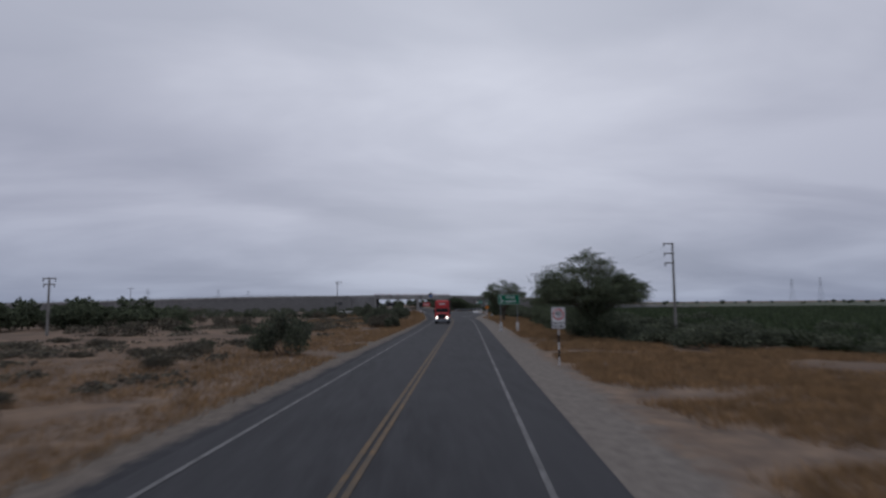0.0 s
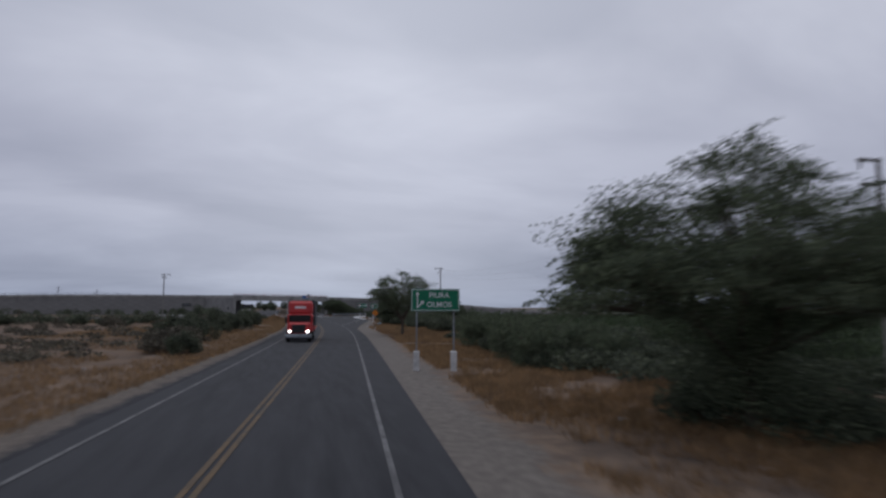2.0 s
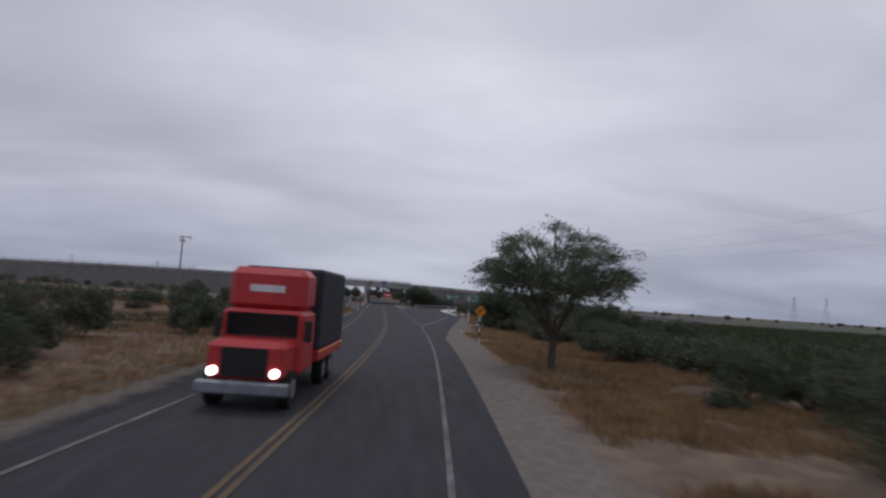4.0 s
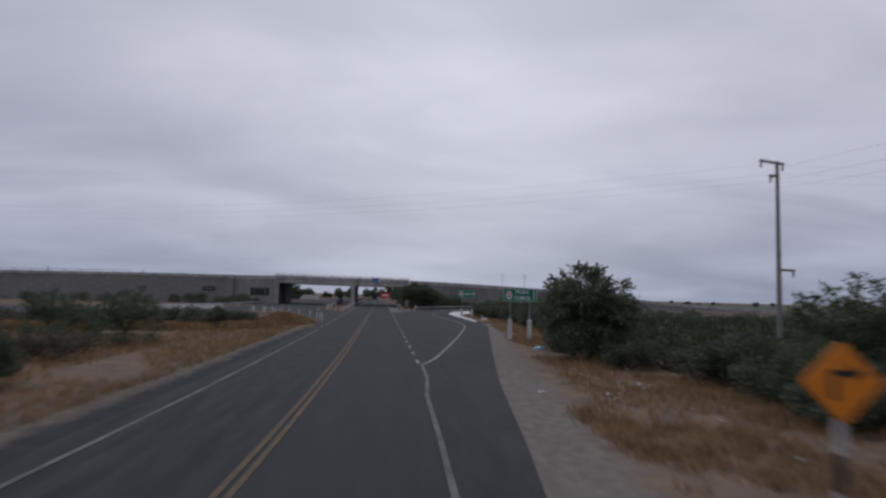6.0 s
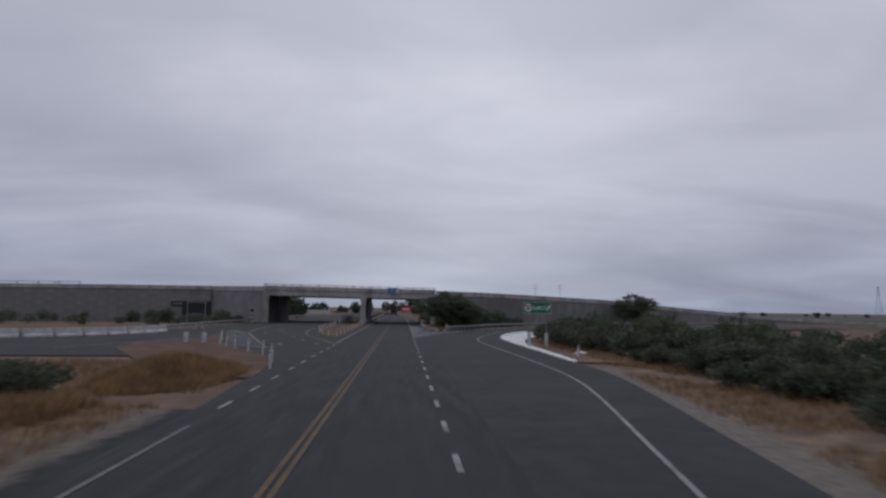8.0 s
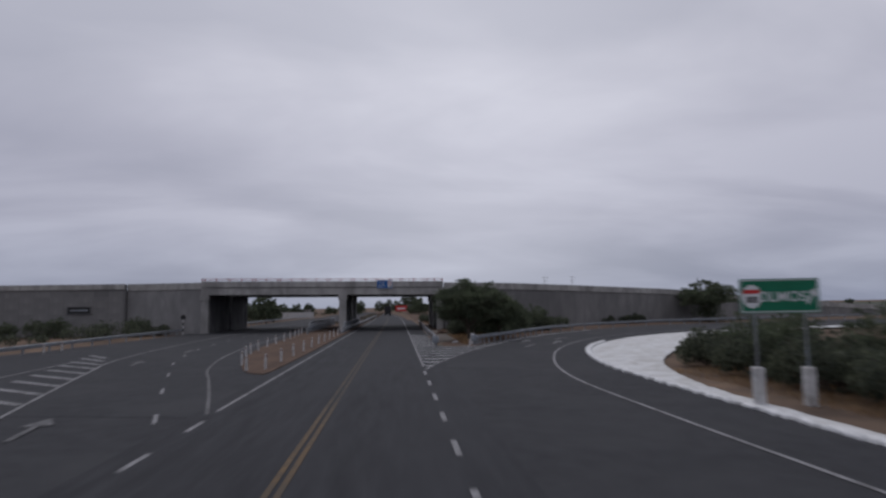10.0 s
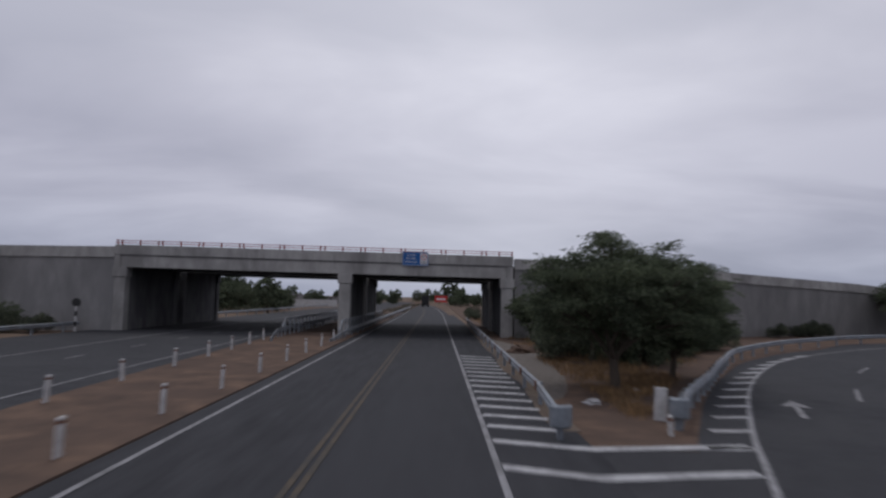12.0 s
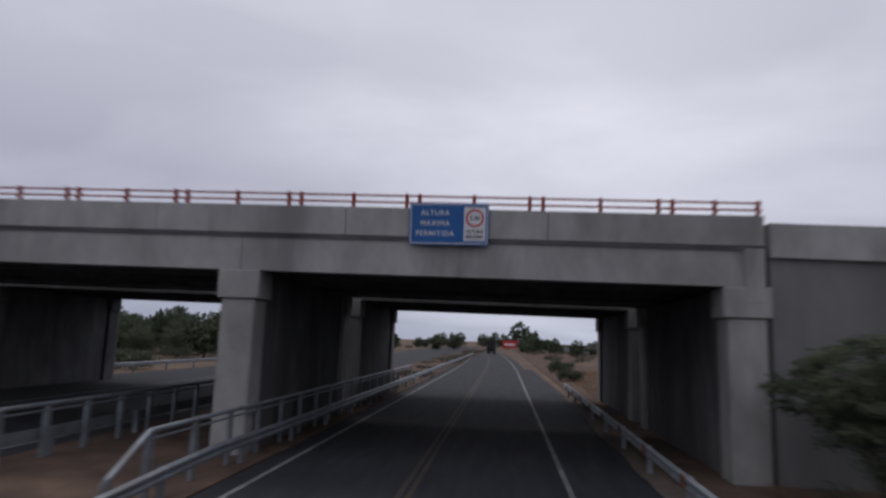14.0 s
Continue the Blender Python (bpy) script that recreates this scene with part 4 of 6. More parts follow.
def clearance_sign():
    ob = thing("clearance_sign", "blue clearance sign with white lettering, hung on the bridge parapet", "road sign", at=pose(0.52, -5.0, 6.76, 0, 0, 0))
    part("board", plate(bmesh.new(), 2.28, 1.22, 0.03, -0.03, 0.03), SIGN_BLUE, ob)
    part("border", frame_ring(bmesh.new(), 2.22, 1.16, 0.025, -0.036, -0.031), SIGN_WHITE, ob)
    for i, w in enumerate(("ALTURA", "MAXIMA", "PERMITIDA")):
        lettering(w, 0.205, -0.40, 0.31 - 0.30 * i, SIGN_WHITE, ob, -0.037, spacing=1.12)
    panel = part("panel", plate(bmesh.new(), 0.62, 0.98, 0.03, -0.037, -0.031, 0.74, 0.0), SIGN_WHITE, ob)
    bm = bmesh.new()
    n = 28
    for i in range(n):
        a, b = math.tau * i / n, math.tau * (i + 1) / n
        bm.faces.new([bm.verts.new((0.74 + r * math.cos(q), -0.041, 0.17 + r * math.sin(q))) for r, q in ((0.26, a), (0.26, b), (0.205, b), (0.205, a))])
    part("ring", bm, SIGN_RED, panel, "red ring")
    lettering("5.50", 0.17, 0.74, 0.17, BLACK_PAINT, panel, -0.042)
    lettering("ALTURA", 0.13, 0.74, -0.22, BLACK_PAINT, panel, -0.042)
    lettering("MAXIMA", 0.13, 0.74, -0.37, BLACK_PAINT, panel, -0.042)
    return ob


clearance_sign()


def billboard():
    ob = thing("billboard", "small red roadside billboard with pale lettering bars", "billboard", at=pose(4.6, 232, 0, 0, 0, -2))
    board = part("board", plate(bmesh.new(), 6.0, 3.0, 0.05, -0.06, 0.06, 0, 2.6), SIGN_RED, ob)
    bm = bmesh.new()
    box(bm, -2.2, 2.0, -0.075, -0.065, 2.1, 2.9)
    part("text_bar", bm, SIGN_WHITE, board)
    for s in (-2, 2):
        bm = bmesh.new()
        tube(bm, (s, 0.1, -0.2), (s, 0.1, 3.8), 0.1)
        part("post", bm, STEEL, ob)


billboard()


# ---- guard rails ----
def guard_rail(name, pts, label, h=0.62, side=1, dip=False, every=2, plates=False):
    """A W-beam on posts along pts; side: which way the beam stands proud of its posts."""
    ob = thing(name, label, "guard rail", "guard rails")
    prof = [(0.0, -0.16), (0.07, -0.11), (0.07, -0.05), (0.01, 0.0), (0.07, 0.05), (0.07, 0.11), (0.0, 0.16), (-0.012, 0.16), (-0.012, -0.16)]
    step = 4 if len(pts) > 30 else 2
    zs = [h - (0.5, 0.28, 0.08)[k] if dip and k < 3 else h for k in range(len(pts))]      # the near end may run down into the ground
    for s in range(0, len(pts) - 1, step):
        seg = pts[s:s + step + 1]
        verts, faces = [], []
        rings = [offset_line(pts, side * (0.08 + d))[s:s + step + 1] for d, _ in prof]
        for k in range(len(seg)):
            for r, (_, dz) in zip(rings, prof):
                verts.append((r[k].x, r[k].y, zs[s + k] + dz))
        m = len(prof)
        for k in range(len(seg) - 1):
            for j in range(m):
                a, b = k * m + j, k * m + (j + 1) % m
                faces.append((a, b, b + m, a + m))
        raw("beam", verts, faces, STEEL, ob)
    for i in range(0, len(pts), every):
        p = Vector(pts[i])
        bm = bmesh.new()
        box(bm, -0.06, 0.06, -0.07, 0.07, -0.3, zs[i] + 0.12)
        q = part("post", bm, STEEL, ob)
        q.location = (p.x, p.y, 0)
        if plates and i:
            r = offset_line(pts, side * 0.165)[i]
            bm = bmesh.new()
            box(bm, -0.02, 0.02, -0.16, 0.16, -0.15, 0.15, 0.01)
            q = part("splice_plate", bm, RUST, ob, "rusty splice plate")
            q.location = (r.x, r.y, zs[i])
    return ob


def densify(pts, step):
    out = []
    for a, b in zip(pts, pts[1:]):
        a, b = Vector(a[:2]), Vector(b[:2])
        n = max(1, round((b - a).length / step))
        out += [a + (b - a) * (k / n) for k in range(n)]
    return out + [Vector(pts[-1][:2])]


guard_rail("guard_rail", densify([(5.6, -43.6), (5.9, -39), (6.05, -20), (6.3, 0), (6.5, 22)], 2.0), "galvanised steel guard rail along the road edge", side=-1, plates=True)


def rail_terminal(x, y):
    """The rounded steel nose bolted on the end of a guard rail."""
    ob = thing("rail_terminal", "rounded blue-grey steel end piece of a guard rail", "rail terminal", "rail terminals", at=pose(x, y, 0))
    bm = bmesh.new()
    n = 12
    rings = [[bm.verts.new((r * math.cos(math.pi + math.pi * k / n), r * math.sin(math.pi + math.pi * k / n), z)) for k in range(n + 1)] for r, z in ((0.22, 0.30), (0.28, 0.36), (0.28, 0.82), (0.22, 0.88))]
    for p, q in zip(rings, rings[1:]):
        for k in range(n):
            bm.faces.new((p[k], p[k + 1], q[k + 1], q[k]))
    part("nose", bm, STEEL, ob)
    bm = bmesh.new()
    box(bm, -0.07, 0.07, 0.02, 0.16, -0.3, 0.7, 0.01)
    part("post", bm, STEEL, ob)


rail_terminal(5.55, -44.0)
rail_terminal(9.0, -42.6)
RAMP_RAIL = densify([(p.x, p.y) for p in curve_points([(9.1, -42.4), (10.25, -40.0), (13.15, -35), (16.35, -29.2), (21.1, -21.6), (30.4, -12), (45, -2.3), (75, 6.6), (120, 13.7)], 8)], 2.0)
guard_rail("guard_rail", RAMP_RAIL, "galvanised steel guard rail round the outside of the ramp", side=1)
guard_rail("guard_rail", densify([(-27.5, -52.4), (-27.8, -44), (-28.2, -28), (-28.2, -6)], 2.0), "weathered steel guard rail beside the second carriageway", side=1)
guard_rail("guard_rail", densify([(-5.25, -13.8), (-4.85, -9.6), (-4.75, 0), (-4.75, 24), (-4.8, 60), (-4.9, 120)], 2.0), "galvanised steel guard rail around the median pier", side=1, dip=True)
guard_rail("guard_rail", densify([(-9.3, -14.7), (-10.0, -10.2), (-10.15, 0), (-10.15, 24)], 2.0), "galvanised steel guard rail on the far side of the median", side=-1, dip=True)
guard_rail("guard_rail", densify([(-28.5, 22), (-28.5, 60), (-30, 130)], 2.5), "galvanised steel guard rail on the far carriageway", side=1)


def railing(name, pts, label):
    """A pale steel railing: two bars close together at the top and flat posts, ramped down at its near end."""
    ob = thing(name, label, "railing", "median railings")
    h = [0.7] + [1.42] * (len(pts) - 1)
    for d, r in ((0.0, 0.06), (0.17, 0.032)):
        for i in range(0 if d == 0 else 1, len(pts) - 1):
            bm = bmesh.new()
            tube(bm, (pts[i][0], pts[i][1], h[i] - d), (pts[i + 1][0], pts[i + 1][1], h[i + 1] - d), r)
            part("rail", bm, STEEL, ob)
    for i, p in enumerate(pts):
        bm = bmesh.new()
        box(bm, p[0] - 0.045, p[0] + 0.045, p[1] - 0.09, p[1] + 0.09, -0.2, h[i])
        part("post", bm, STEEL, ob)


railing("railing", [Vector((-5.02, -11.2))] + densify([(-5.02, -9.9), (-5.0, 26)], 1.9), "pale steel railing in front of the pier")
railing("railing", [Vector((-9.95, -9.3))] + densify([(-9.95, -8.1), (-9.95, 26)], 1.65), "pale steel railing along the far side of the median")


# ---- delineator posts ----
def delineator(x, y, h=0.85):
    ob = thing("delineator_post", "white concrete delineator post with a dark band", "delineator post", "delineator posts", at=pose(x, y, 0, random.uniform(-3, 3), random.uniform(-3, 3), random.uniform(-20, 20)))
    bm = bmesh.new()
    box(bm, -0.062, 0.062, -0.062, 0.062, -0.2, h - 0.136, 0.015)
    part("post", bm, WHITE_PAINT, ob)
    bm = bmesh.new()
    box(bm, -0.064, 0.064, -0.064, 0.064, h - 0.135, h - 0.071)
    part("band", bm, RUST, ob, "dark reddish band")
    bm = bmesh.new()
    box(bm, -0.062, 0.062, -0.062, 0.062, h - 0.07, h, 0.015)
    part("top", bm, WHITE_PAINT, ob)


for i in range(11):
    delineator(-5.12, -60.7 + 4.74 * i)
LEFT_ROW = [(-6.0, -61.4), (-7.1, -57.9), (-8.0, -53), (-8.7, -48.7), (-9.0, -44.8), (-9.2, -40.4), (-9.35, -35.6), (-9.5, -30.6), (-9.65, -26), (-9.8, -21.8), (-10.0, -17.6), (-10.28, -13.3)]
for x, y in LEFT_ROW:
    delineator(x, y)
for x, y in ((-4.8, -98.4), (-5.4, -95), (-6.0, -92.4), (-7.2, -89.4), (-8.9, -86.4), (-10.7, -83.2), (-12.2, -80.2), (-13.5, -77.4), (-14.4, -74.4), (-15.0, -71.6)):
    delineator(x, y, 0.95)
for x, y in ((-27.0, -42.5), (-27.1, -39.5), (15.2, -88.6)):
    delineator(x, y, 0.8)
delineator(8.55, -43.2, 0.5)


def nose_marker(x, y):
    ob = thing("nose_marker", "upright whitewashed slab marking the nose of the ramp", "road marker", at=pose(x, y, 0, 0, 2, -12))
    bm = bmesh.new()
    box(bm, -0.17, 0.17, -0.05, 0.05, -0.2, 0.92, 0.02)
    part("slab", bm, WHITE_PAINT, ob)


nose_marker(9.0, -41.2)


def beacon(x, y):
    """The banded post with a dark round head by the left abutment."""
    ob = thing("marker_post", "black and white banded marker post with round head", "marker post", at=pose(x, y, 0))
    for i in range(5):
        bm = bmesh.new()
        tube(bm, (0, 0, 0.42 * i - (0.3 if i == 0 else 0)), (0, 0, 0.42 * (i + 1)), 0.09, n=8)
        part("band", bm, (WHITE_PAINT, BLACK_PAINT)[i % 2], ob)
    bm = bmesh.new()
    tube(bm, (0, -0.05, 2.4), (0, 0.05, 2.4), 0.36, n=16)
    part("head", bm, BLACK_PAINT, ob, "dark round plate")


beacon(-27.5, -7.6)


def wall_board(x, z):
    ob = thing("wall_sign", "dark framed board fixed to the retaining wall", "sign", at=pose(x, -6.02, z))
    part("board", plate(bmesh.new(), 3.2, 1.1, 0.03, -0.05, 0.05), BLACK_PAINT, ob)
    part("frame", frame_ring(bmesh.new(), 3.2, 1.1, 0.09, -0.08, -0.051), CONCRETE_DARK, ob)
    bm = bmesh.new()
    box(bm, -1.2, 1.2, -0.058, -0.052, -0.1, 0.1)
    part("text_bar", bm, STEEL, ob)


wall_board(-42.3, 3.6)


guide_sign(-16.2, -75.8, 168, 2.9, 1.25, 3.1, [], "dark back of a road sign on whitewashed footings", 1.75, pillar=0.9)


def barrier(x, y, r):
    ob = thing("concrete_barrier", "white painted concrete barrier block", "barrier", "barriers", at=pose(x, y, 0, 0, 0, r))
    bm = bmesh.new()
    prof = [(-0.3, -0.1), (-0.3, 0.15), (-0.12, 0.35), (-0.09, 0.85), (0.09, 0.85), (0.12, 0.35), (0.3, 0.15), (0.3, -0.1)]
    a = [bm.verts.new((-1.3, p, q)) for p, q in prof]
    b = [bm.verts.new((1.3, p, q)) for p, q in prof]
    bm.faces.new(a), bm.faces.new(b[::-1])
    for i in range(8):
        bm.faces.new((a[i], b[i], b[(i + 1) % 8], a[(i + 1) % 8]))
    part("block", bm, WHITE_PAINT, ob)


for i in range(9):
    barrier(-27.35 - 0.12 * i - 0.16 * i * i, -54.4 - 2.75 * i + 0.06 * i * i, 86 - 6.0 * i)


# ---- power poles and cables ----
def power_pole(name, x, y, h, arms, label, lean=0.0, turn=0.0):
    ob = thing(name, label, "power pole", "power poles", at=pose(x, y, 0, 0, lean, turn))
    bm = bmesh.new()
    tube(bm, (0, 0, -0.4), (0, 0, h), 0.16, 0.085, n=10)
    part("shaft", bm, POLE_CONCRETE, ob)
    for z, x0, x1 in arms:
        bm = bmesh.new()
        box(bm, x0, x1, -0.06, 0.06, z - 0.06, z + 0.06, 0.01)
        arm = part("crossarm", bm, POLE_CONCRETE, ob)
        for xx in (x0 + 0.08, x1 - 0.08):
            if abs(xx) > 0.3:
                bm = bmesh.new()
                tube(bm, (xx, 0, z - 0.06), (xx, 0, z - 0.36), 0.05, 0.035, n=6)
                part("insulator", bm, DARK_METAL, arm)
    return ob


power_pole("power_pole", 16.45, -233.1, 9.0, [(8.9, -0.95, 0.12), (7.95, -0.9, 0.12), (7.0, -0.85, 0.12)], "tall grey concrete power pole with three short crossarms")
power_pole("power_pole", 21.9, -140.4, 10.5, [(10.4, -1.3, 0.5), (9.7, -0.6, 0.1), (4.9, -0.1, 1.2)], "tall concrete power pole with slanting crossarm", turn=20)
power_pole("power_pole", -29.75, -118.6, 9.6, [(9.5, -0.5, 1.2), (9.0, -0.4, 0.4)], "concrete power pole on the far side of the road")
power_pole("power_pole", -47, -226, 6.3, [(6.2, -0.7, 0.7), (5.6, -0.6, 0.6)], "short concrete power pole with two crossarms on the plain")
power_pole("power_pole", -112, -60, 10, [(9.8, -1.0, 1.0)], "distant concrete power pole")
power_pole("power_pole", 78, 214, 17.5, [(17.2, -1.6, 1.6), (15.4, -1.4, 1.4)], "distant lattice-like power pole")
power_pole("power_pole", 92, 213, 17.8, [(17.2, -1.6, 1.6), (15.4, -1.4, 1.4)], "distant lattice-like power pole")


def cable(a, b, sag, r=0.0025):
    bm = bmesh.new()
    a, b = Vector(a), Vector(b)
    n = 14
    pts = [a.lerp(b, k / n) - Vector((0, 0, sag * 4 * (k / n) * (1 - k / n))) for k in range(n + 1)]
    side = (b - a).cross(Vector((0, 0, 1))).normalized()
    rings = [[bm.verts.new(p + side * (r * math.cos(k * math.pi / 2)) + Vector((0, 0, r * math.sin(k * math.pi / 2)))) for k in range(4)] for p in pts]
    for p, q in zip(rings, rings[1:]):
        for k in range(4):
            bm.faces.new((p[k], p[(k + 1) % 4], q[(k + 1) % 4], q[k]))
    return tagged(part("power_cable", bm, WIRE), "thin dark power cable sagging between poles", "cable", "power cables")


for dx, z in ((-1.2, 10.25), (0.0, 9.85), (-0.3, 9.45)):
    cable((21.9 + dx, -140.4, z), (-29.75 + dx * 0.6, -118.6, z - 0.9), 0.9)
    cable((21.9 + dx, -140.4, z), (72 + dx, -158, z), 0.9)
for z, z2 in ((8.55, 10.0), (7.6, 9.4), (6.65, 9.0)):
    cable((15.6, -233.1, z), (21.4, -140.4, z2), 1.4, 0.0035)


# ---- the red truck in the oncoming lane ----
def truck(x, y, turn, load, label, dark=False):
    ob = thing("truck", label, "truck", at=pose(x, y, 0, 0, 0, turn))
    paint_m = DARK_METAL if dark else TRUCK_RED
    bm = bmesh.new()                                         # bonnet and cab, nose towards -y
    box(bm, -1.0, 1.0, 0.0, 1.5, 0.75, 1.75, 0.14)
    box(bm, -1.15, 1.15, 1.45, 3.3, 0.75, 2.55, 0.12)
    body = part("cab", bm, paint_m, ob)
    bm = bmesh.new()
    box(bm, -1.12, 1.12, 1.7, 3.28, 2.5, 3.75, 0.2)
    part("roof_fairing", bm, paint_m, ob)
    part("text_bar", box(bmesh.new(), -0.5, 0.5, 1.686, 1.696, 3.05, 3.25), SIGN_WHITE if not dark else paint_m, body)
    part("windscreen", box(bmesh.new(), -1.0, 1.0, 1.42, 1.448, 1.8, 2.45), GLASS_DARK, body, "dark windscreen")
    part("grille", box(bmesh.new(), -0.6, 0.6, -0.03, -0.002, 0.85, 1.6), DARK_METAL, body, "dark radiator grille")
    bm = bmesh.new()
    box(bm, -1.2, 1.2, -0.14, 0.1, 0.4, 0.74, 0.05)
    part("bumper", bm, STEEL, ob, "dull steel bumper")
    for s in (-1, 1):
        bm = bmesh.new()
        tube(bm, (s * 0.8, -0.035, 0.98), (s * 0.8, 0.06, 0.98), 0.115, n=14)
        part("headlight", bm, HEADLIGHT, ob, "lit white headlight")
        bm = bmesh.new()
        box(bm, s * 1.28 - 0.1, s * 1.28 + 0.1, 1.5, 1.6, 1.7, 2.3, 0.03)
        part("mirror", bm, DARK_METAL, ob)
    bm = bmesh.new()
    box(bm, -0.45, 0.45, 1.0, 8.4, 0.65, 0.95)
    part("chassis", bm, DARK_METAL, ob)
    bm = bmesh.new()
    box(bm, -1.25, 1.25, 3.6, 8.6, 1.3, 3.85, 0.08)
    part("cargo_box", bm, load, ob, "dark tarpaulin over the load")
    bm = bmesh.new()
    box(bm, -1.27, 1.27, 3.6, 8.6, 0.96, 1.29, 0.02)
    side = part("side_board", bm, paint_m, ob, "red side board")
    bm = bmesh.new()
    box(bm, -1.285, 1.285, 3.62, 8.58, 1.20, 1.27)
    part("stripe", bm, SIGN_ORANGE, side, "orange stripe")
    for yy in (0.8, 5.6, 6.9):
        for s in (-1, 1):
            bm = bmesh.new()
            tube(bm, (s * 0.8, yy, 0.5), (s * 1.12, yy, 0.5), 0.5, n=18)
            w = part("wheel", bm, RUBBER, ob)
            bm = bmesh.new()
            tube(bm, (s * 1.1, yy, 0.5), (s * 1.14, yy, 0.5), 0.26, n=14)
            part("rim", bm, STEEL, w)
    return ob


truck(mid(-190) - 1.95, -193.6, -4.6, TARP_DARK, "red bonneted cargo truck with lit headlights in the oncoming lane")
truck(bend(165) + 1.8, 165, 178.5, DARK_METAL, "dark cargo truck driving away far beyond the bridge", dark=True)


# ---- lattice pylons on the horizon ----
def pylon(x, y, h, turn):
    ob = thing("pylon", "distant grey steel lattice power pylon", "pylon", "pylons", at=pose(x, y, 0, 0, 0, turn))
    for sx in (-1, 1):
        for sy in (-1, 1):
            bm = bmesh.new()
            tube(bm, (sx * h * 0.09, sy * h * 0.09, -0.5), (sx * 0.3, sy * 0.3, h), 0.10, 0.06, n=5)
            part("leg", bm, STEEL, ob)
    for k in range(6):
        z0, z1 = h * k / 6, h * (k + 1) / 6
        w0, w1 = h * 0.09 * (1 - k / 6) + 0.3, h * 0.09 * (1 - (k + 1) / 6) + 0.3
        for sy in (-1, 1):
            for s in (-1, 1):
                bm = bmesh.new()
                tube(bm, (-s * w0, sy * w0, z0), (s * w1, sy * w1, z1), 0.045, n=4)
                part("brace", bm, STEEL, ob)
    for z, r in ((h * 0.97, 3.2), (h * 0.86, 4.2), (h * 0.75, 3.6)):
        bm = bmesh.new()
        tube(bm, (-r, 0, z), (r, 0, z), 0.13, n=5)
        part("crossarm", bm, STEEL, ob)


for x, y, h in ((-272, 568, 25), (-247, 628, 24), (432, 397, 28), (449, 372, 28), (-330, 480, 24)):
    pylon(x, y, h, 25)


# ---- rail on top of the long ramp wall ----
def top_rail():
    ob = thing("parapet_rail", "low steel guard rail along the top of the ramp wall", "guard rail", "guard rails")
    xs = [-62 - 4.0 * i for i in range(36)]
    hs = [float(np.interp(x, [p[0] for p in LW2], LT2)) + 0.1 for x in xs]
    for x, h in zip(xs, hs):
        bm = bmesh.new()
        box(bm, x - 0.07, x + 0.07, -5.75, -5.61, h - 0.004, h + 0.55)
        part("post", bm, STEEL, ob)
    for i in range(len(xs) - 1):
        bm = bmesh.new()
        tube(bm, (xs[i], -5.68, hs[i] + 0.5), (xs[i + 1], -5.68, hs[i + 1] + 0.5), 0.06, n=6)
        part("beam", bm, STEEL, ob)


top_rail()


# ---- wire fence on the dry side of the junction ----
def field_fence(pts):
    ob = thing("field_fence", "leaning wooden fence posts with rusty wire", "fence")
    for i, (x, y) in enumerate(pts):
        bm = bmesh.new()
        tube(bm, (x, y, -0.3), (x + 0.06 * math.sin(i * 2.1), y, 1.15), 0.05, 0.04, n=6)
        part("post", bm, BARK, ob)
    for a, b in zip(pts, pts[1:]):
        for z in (0.5, 0.95):
            bm = bmesh.new()
            tube(bm, (*a, z), (*b, z), 0.008, n=4)
            part("wire", bm, RUST, ob)


field_fence([(-8.3 - 2.6 * i, -117.5 + 0.35 * i) for i in range(14)])


# ---- vegetation ----
def leaf_cloud(rng, centres, radii, count, size, droop=0.5, flat=0.7):
    """Small narrow leaf blades in sprays about the given centres."""
    centres, radii = np.array(centres), np.array(radii)
    w = radii[:, 0] * radii[:, 1]
    idx = rng.choice(len(centres), count, p=w / w.sum())
    d = rng.normal(size=(count, 3))
    d /= np.linalg.norm(d, axis=1)[:, None]
    r = rng.random(count) ** 0.45
    pos = centres[idx] + d * r[:, None] * radii[idx]
    ax = d * np.array([1, 1, flat]) + rng.normal(size=(count, 3)) * 0.6 + np.array([0, 0, -droop])
    ax /= np.linalg.norm(ax, axis=1)[:, None]
    sd = np.cross(ax, rng.normal(size=(count, 3)))
    sd /= np.linalg.norm(sd, axis=1)[:, None] + 1e-9
    ln = size * (0.6 + 0.9 * rng.random(count))[:, None]
    wd = ln * 0.32
    v = np.stack([pos - ax * ln * 0.5, pos + sd * wd, pos + ax * ln * 0.5, pos - sd * wd], 1).reshape(-1, 3)
    f = np.arange(count * 4).reshape(-1, 4)
    return v, f


def spray_cloud(rng, starts, dirs, lengths, per, size):
    """Arching twigs set with leaves on both sides."""
    n = len(starts)
    s, d, ln = np.repeat(np.array(starts), per, 0), np.repeat(np.array(dirs), per, 0), np.repeat(np.array(lengths), per)[:, None]
    m = n * per
    u = rng.random((m, 1))
    pos = s + d * ln * u + np.array([0, 0, -1.0]) * 0.38 * ln * u ** 2 + rng.normal(size=(m, 3)) * 0.085 * ln * (1.1 - u)
    ax = d * 0.5 + rng.normal(size=(m, 3)) * 0.7 + np.array([0, 0, -0.35])
    ax /= np.linalg.norm(ax, axis=1)[:, None]
    sd = np.cross(ax, rng.normal(size=(m, 3)))
    sd /= np.linalg.norm(sd, axis=1)[:, None] + 1e-9
    l2 = size * (0.6 + 0.8 * rng.random(m))[:, None]
    v = np.stack([pos - ax * l2 * 0.5, pos + sd * l2 * 0.3, pos + ax * l2 * 0.5, pos - sd * l2 * 0.3], 1).reshape(-1, 3)
    return v, np.arange(m * 4).reshape(-1, 4)


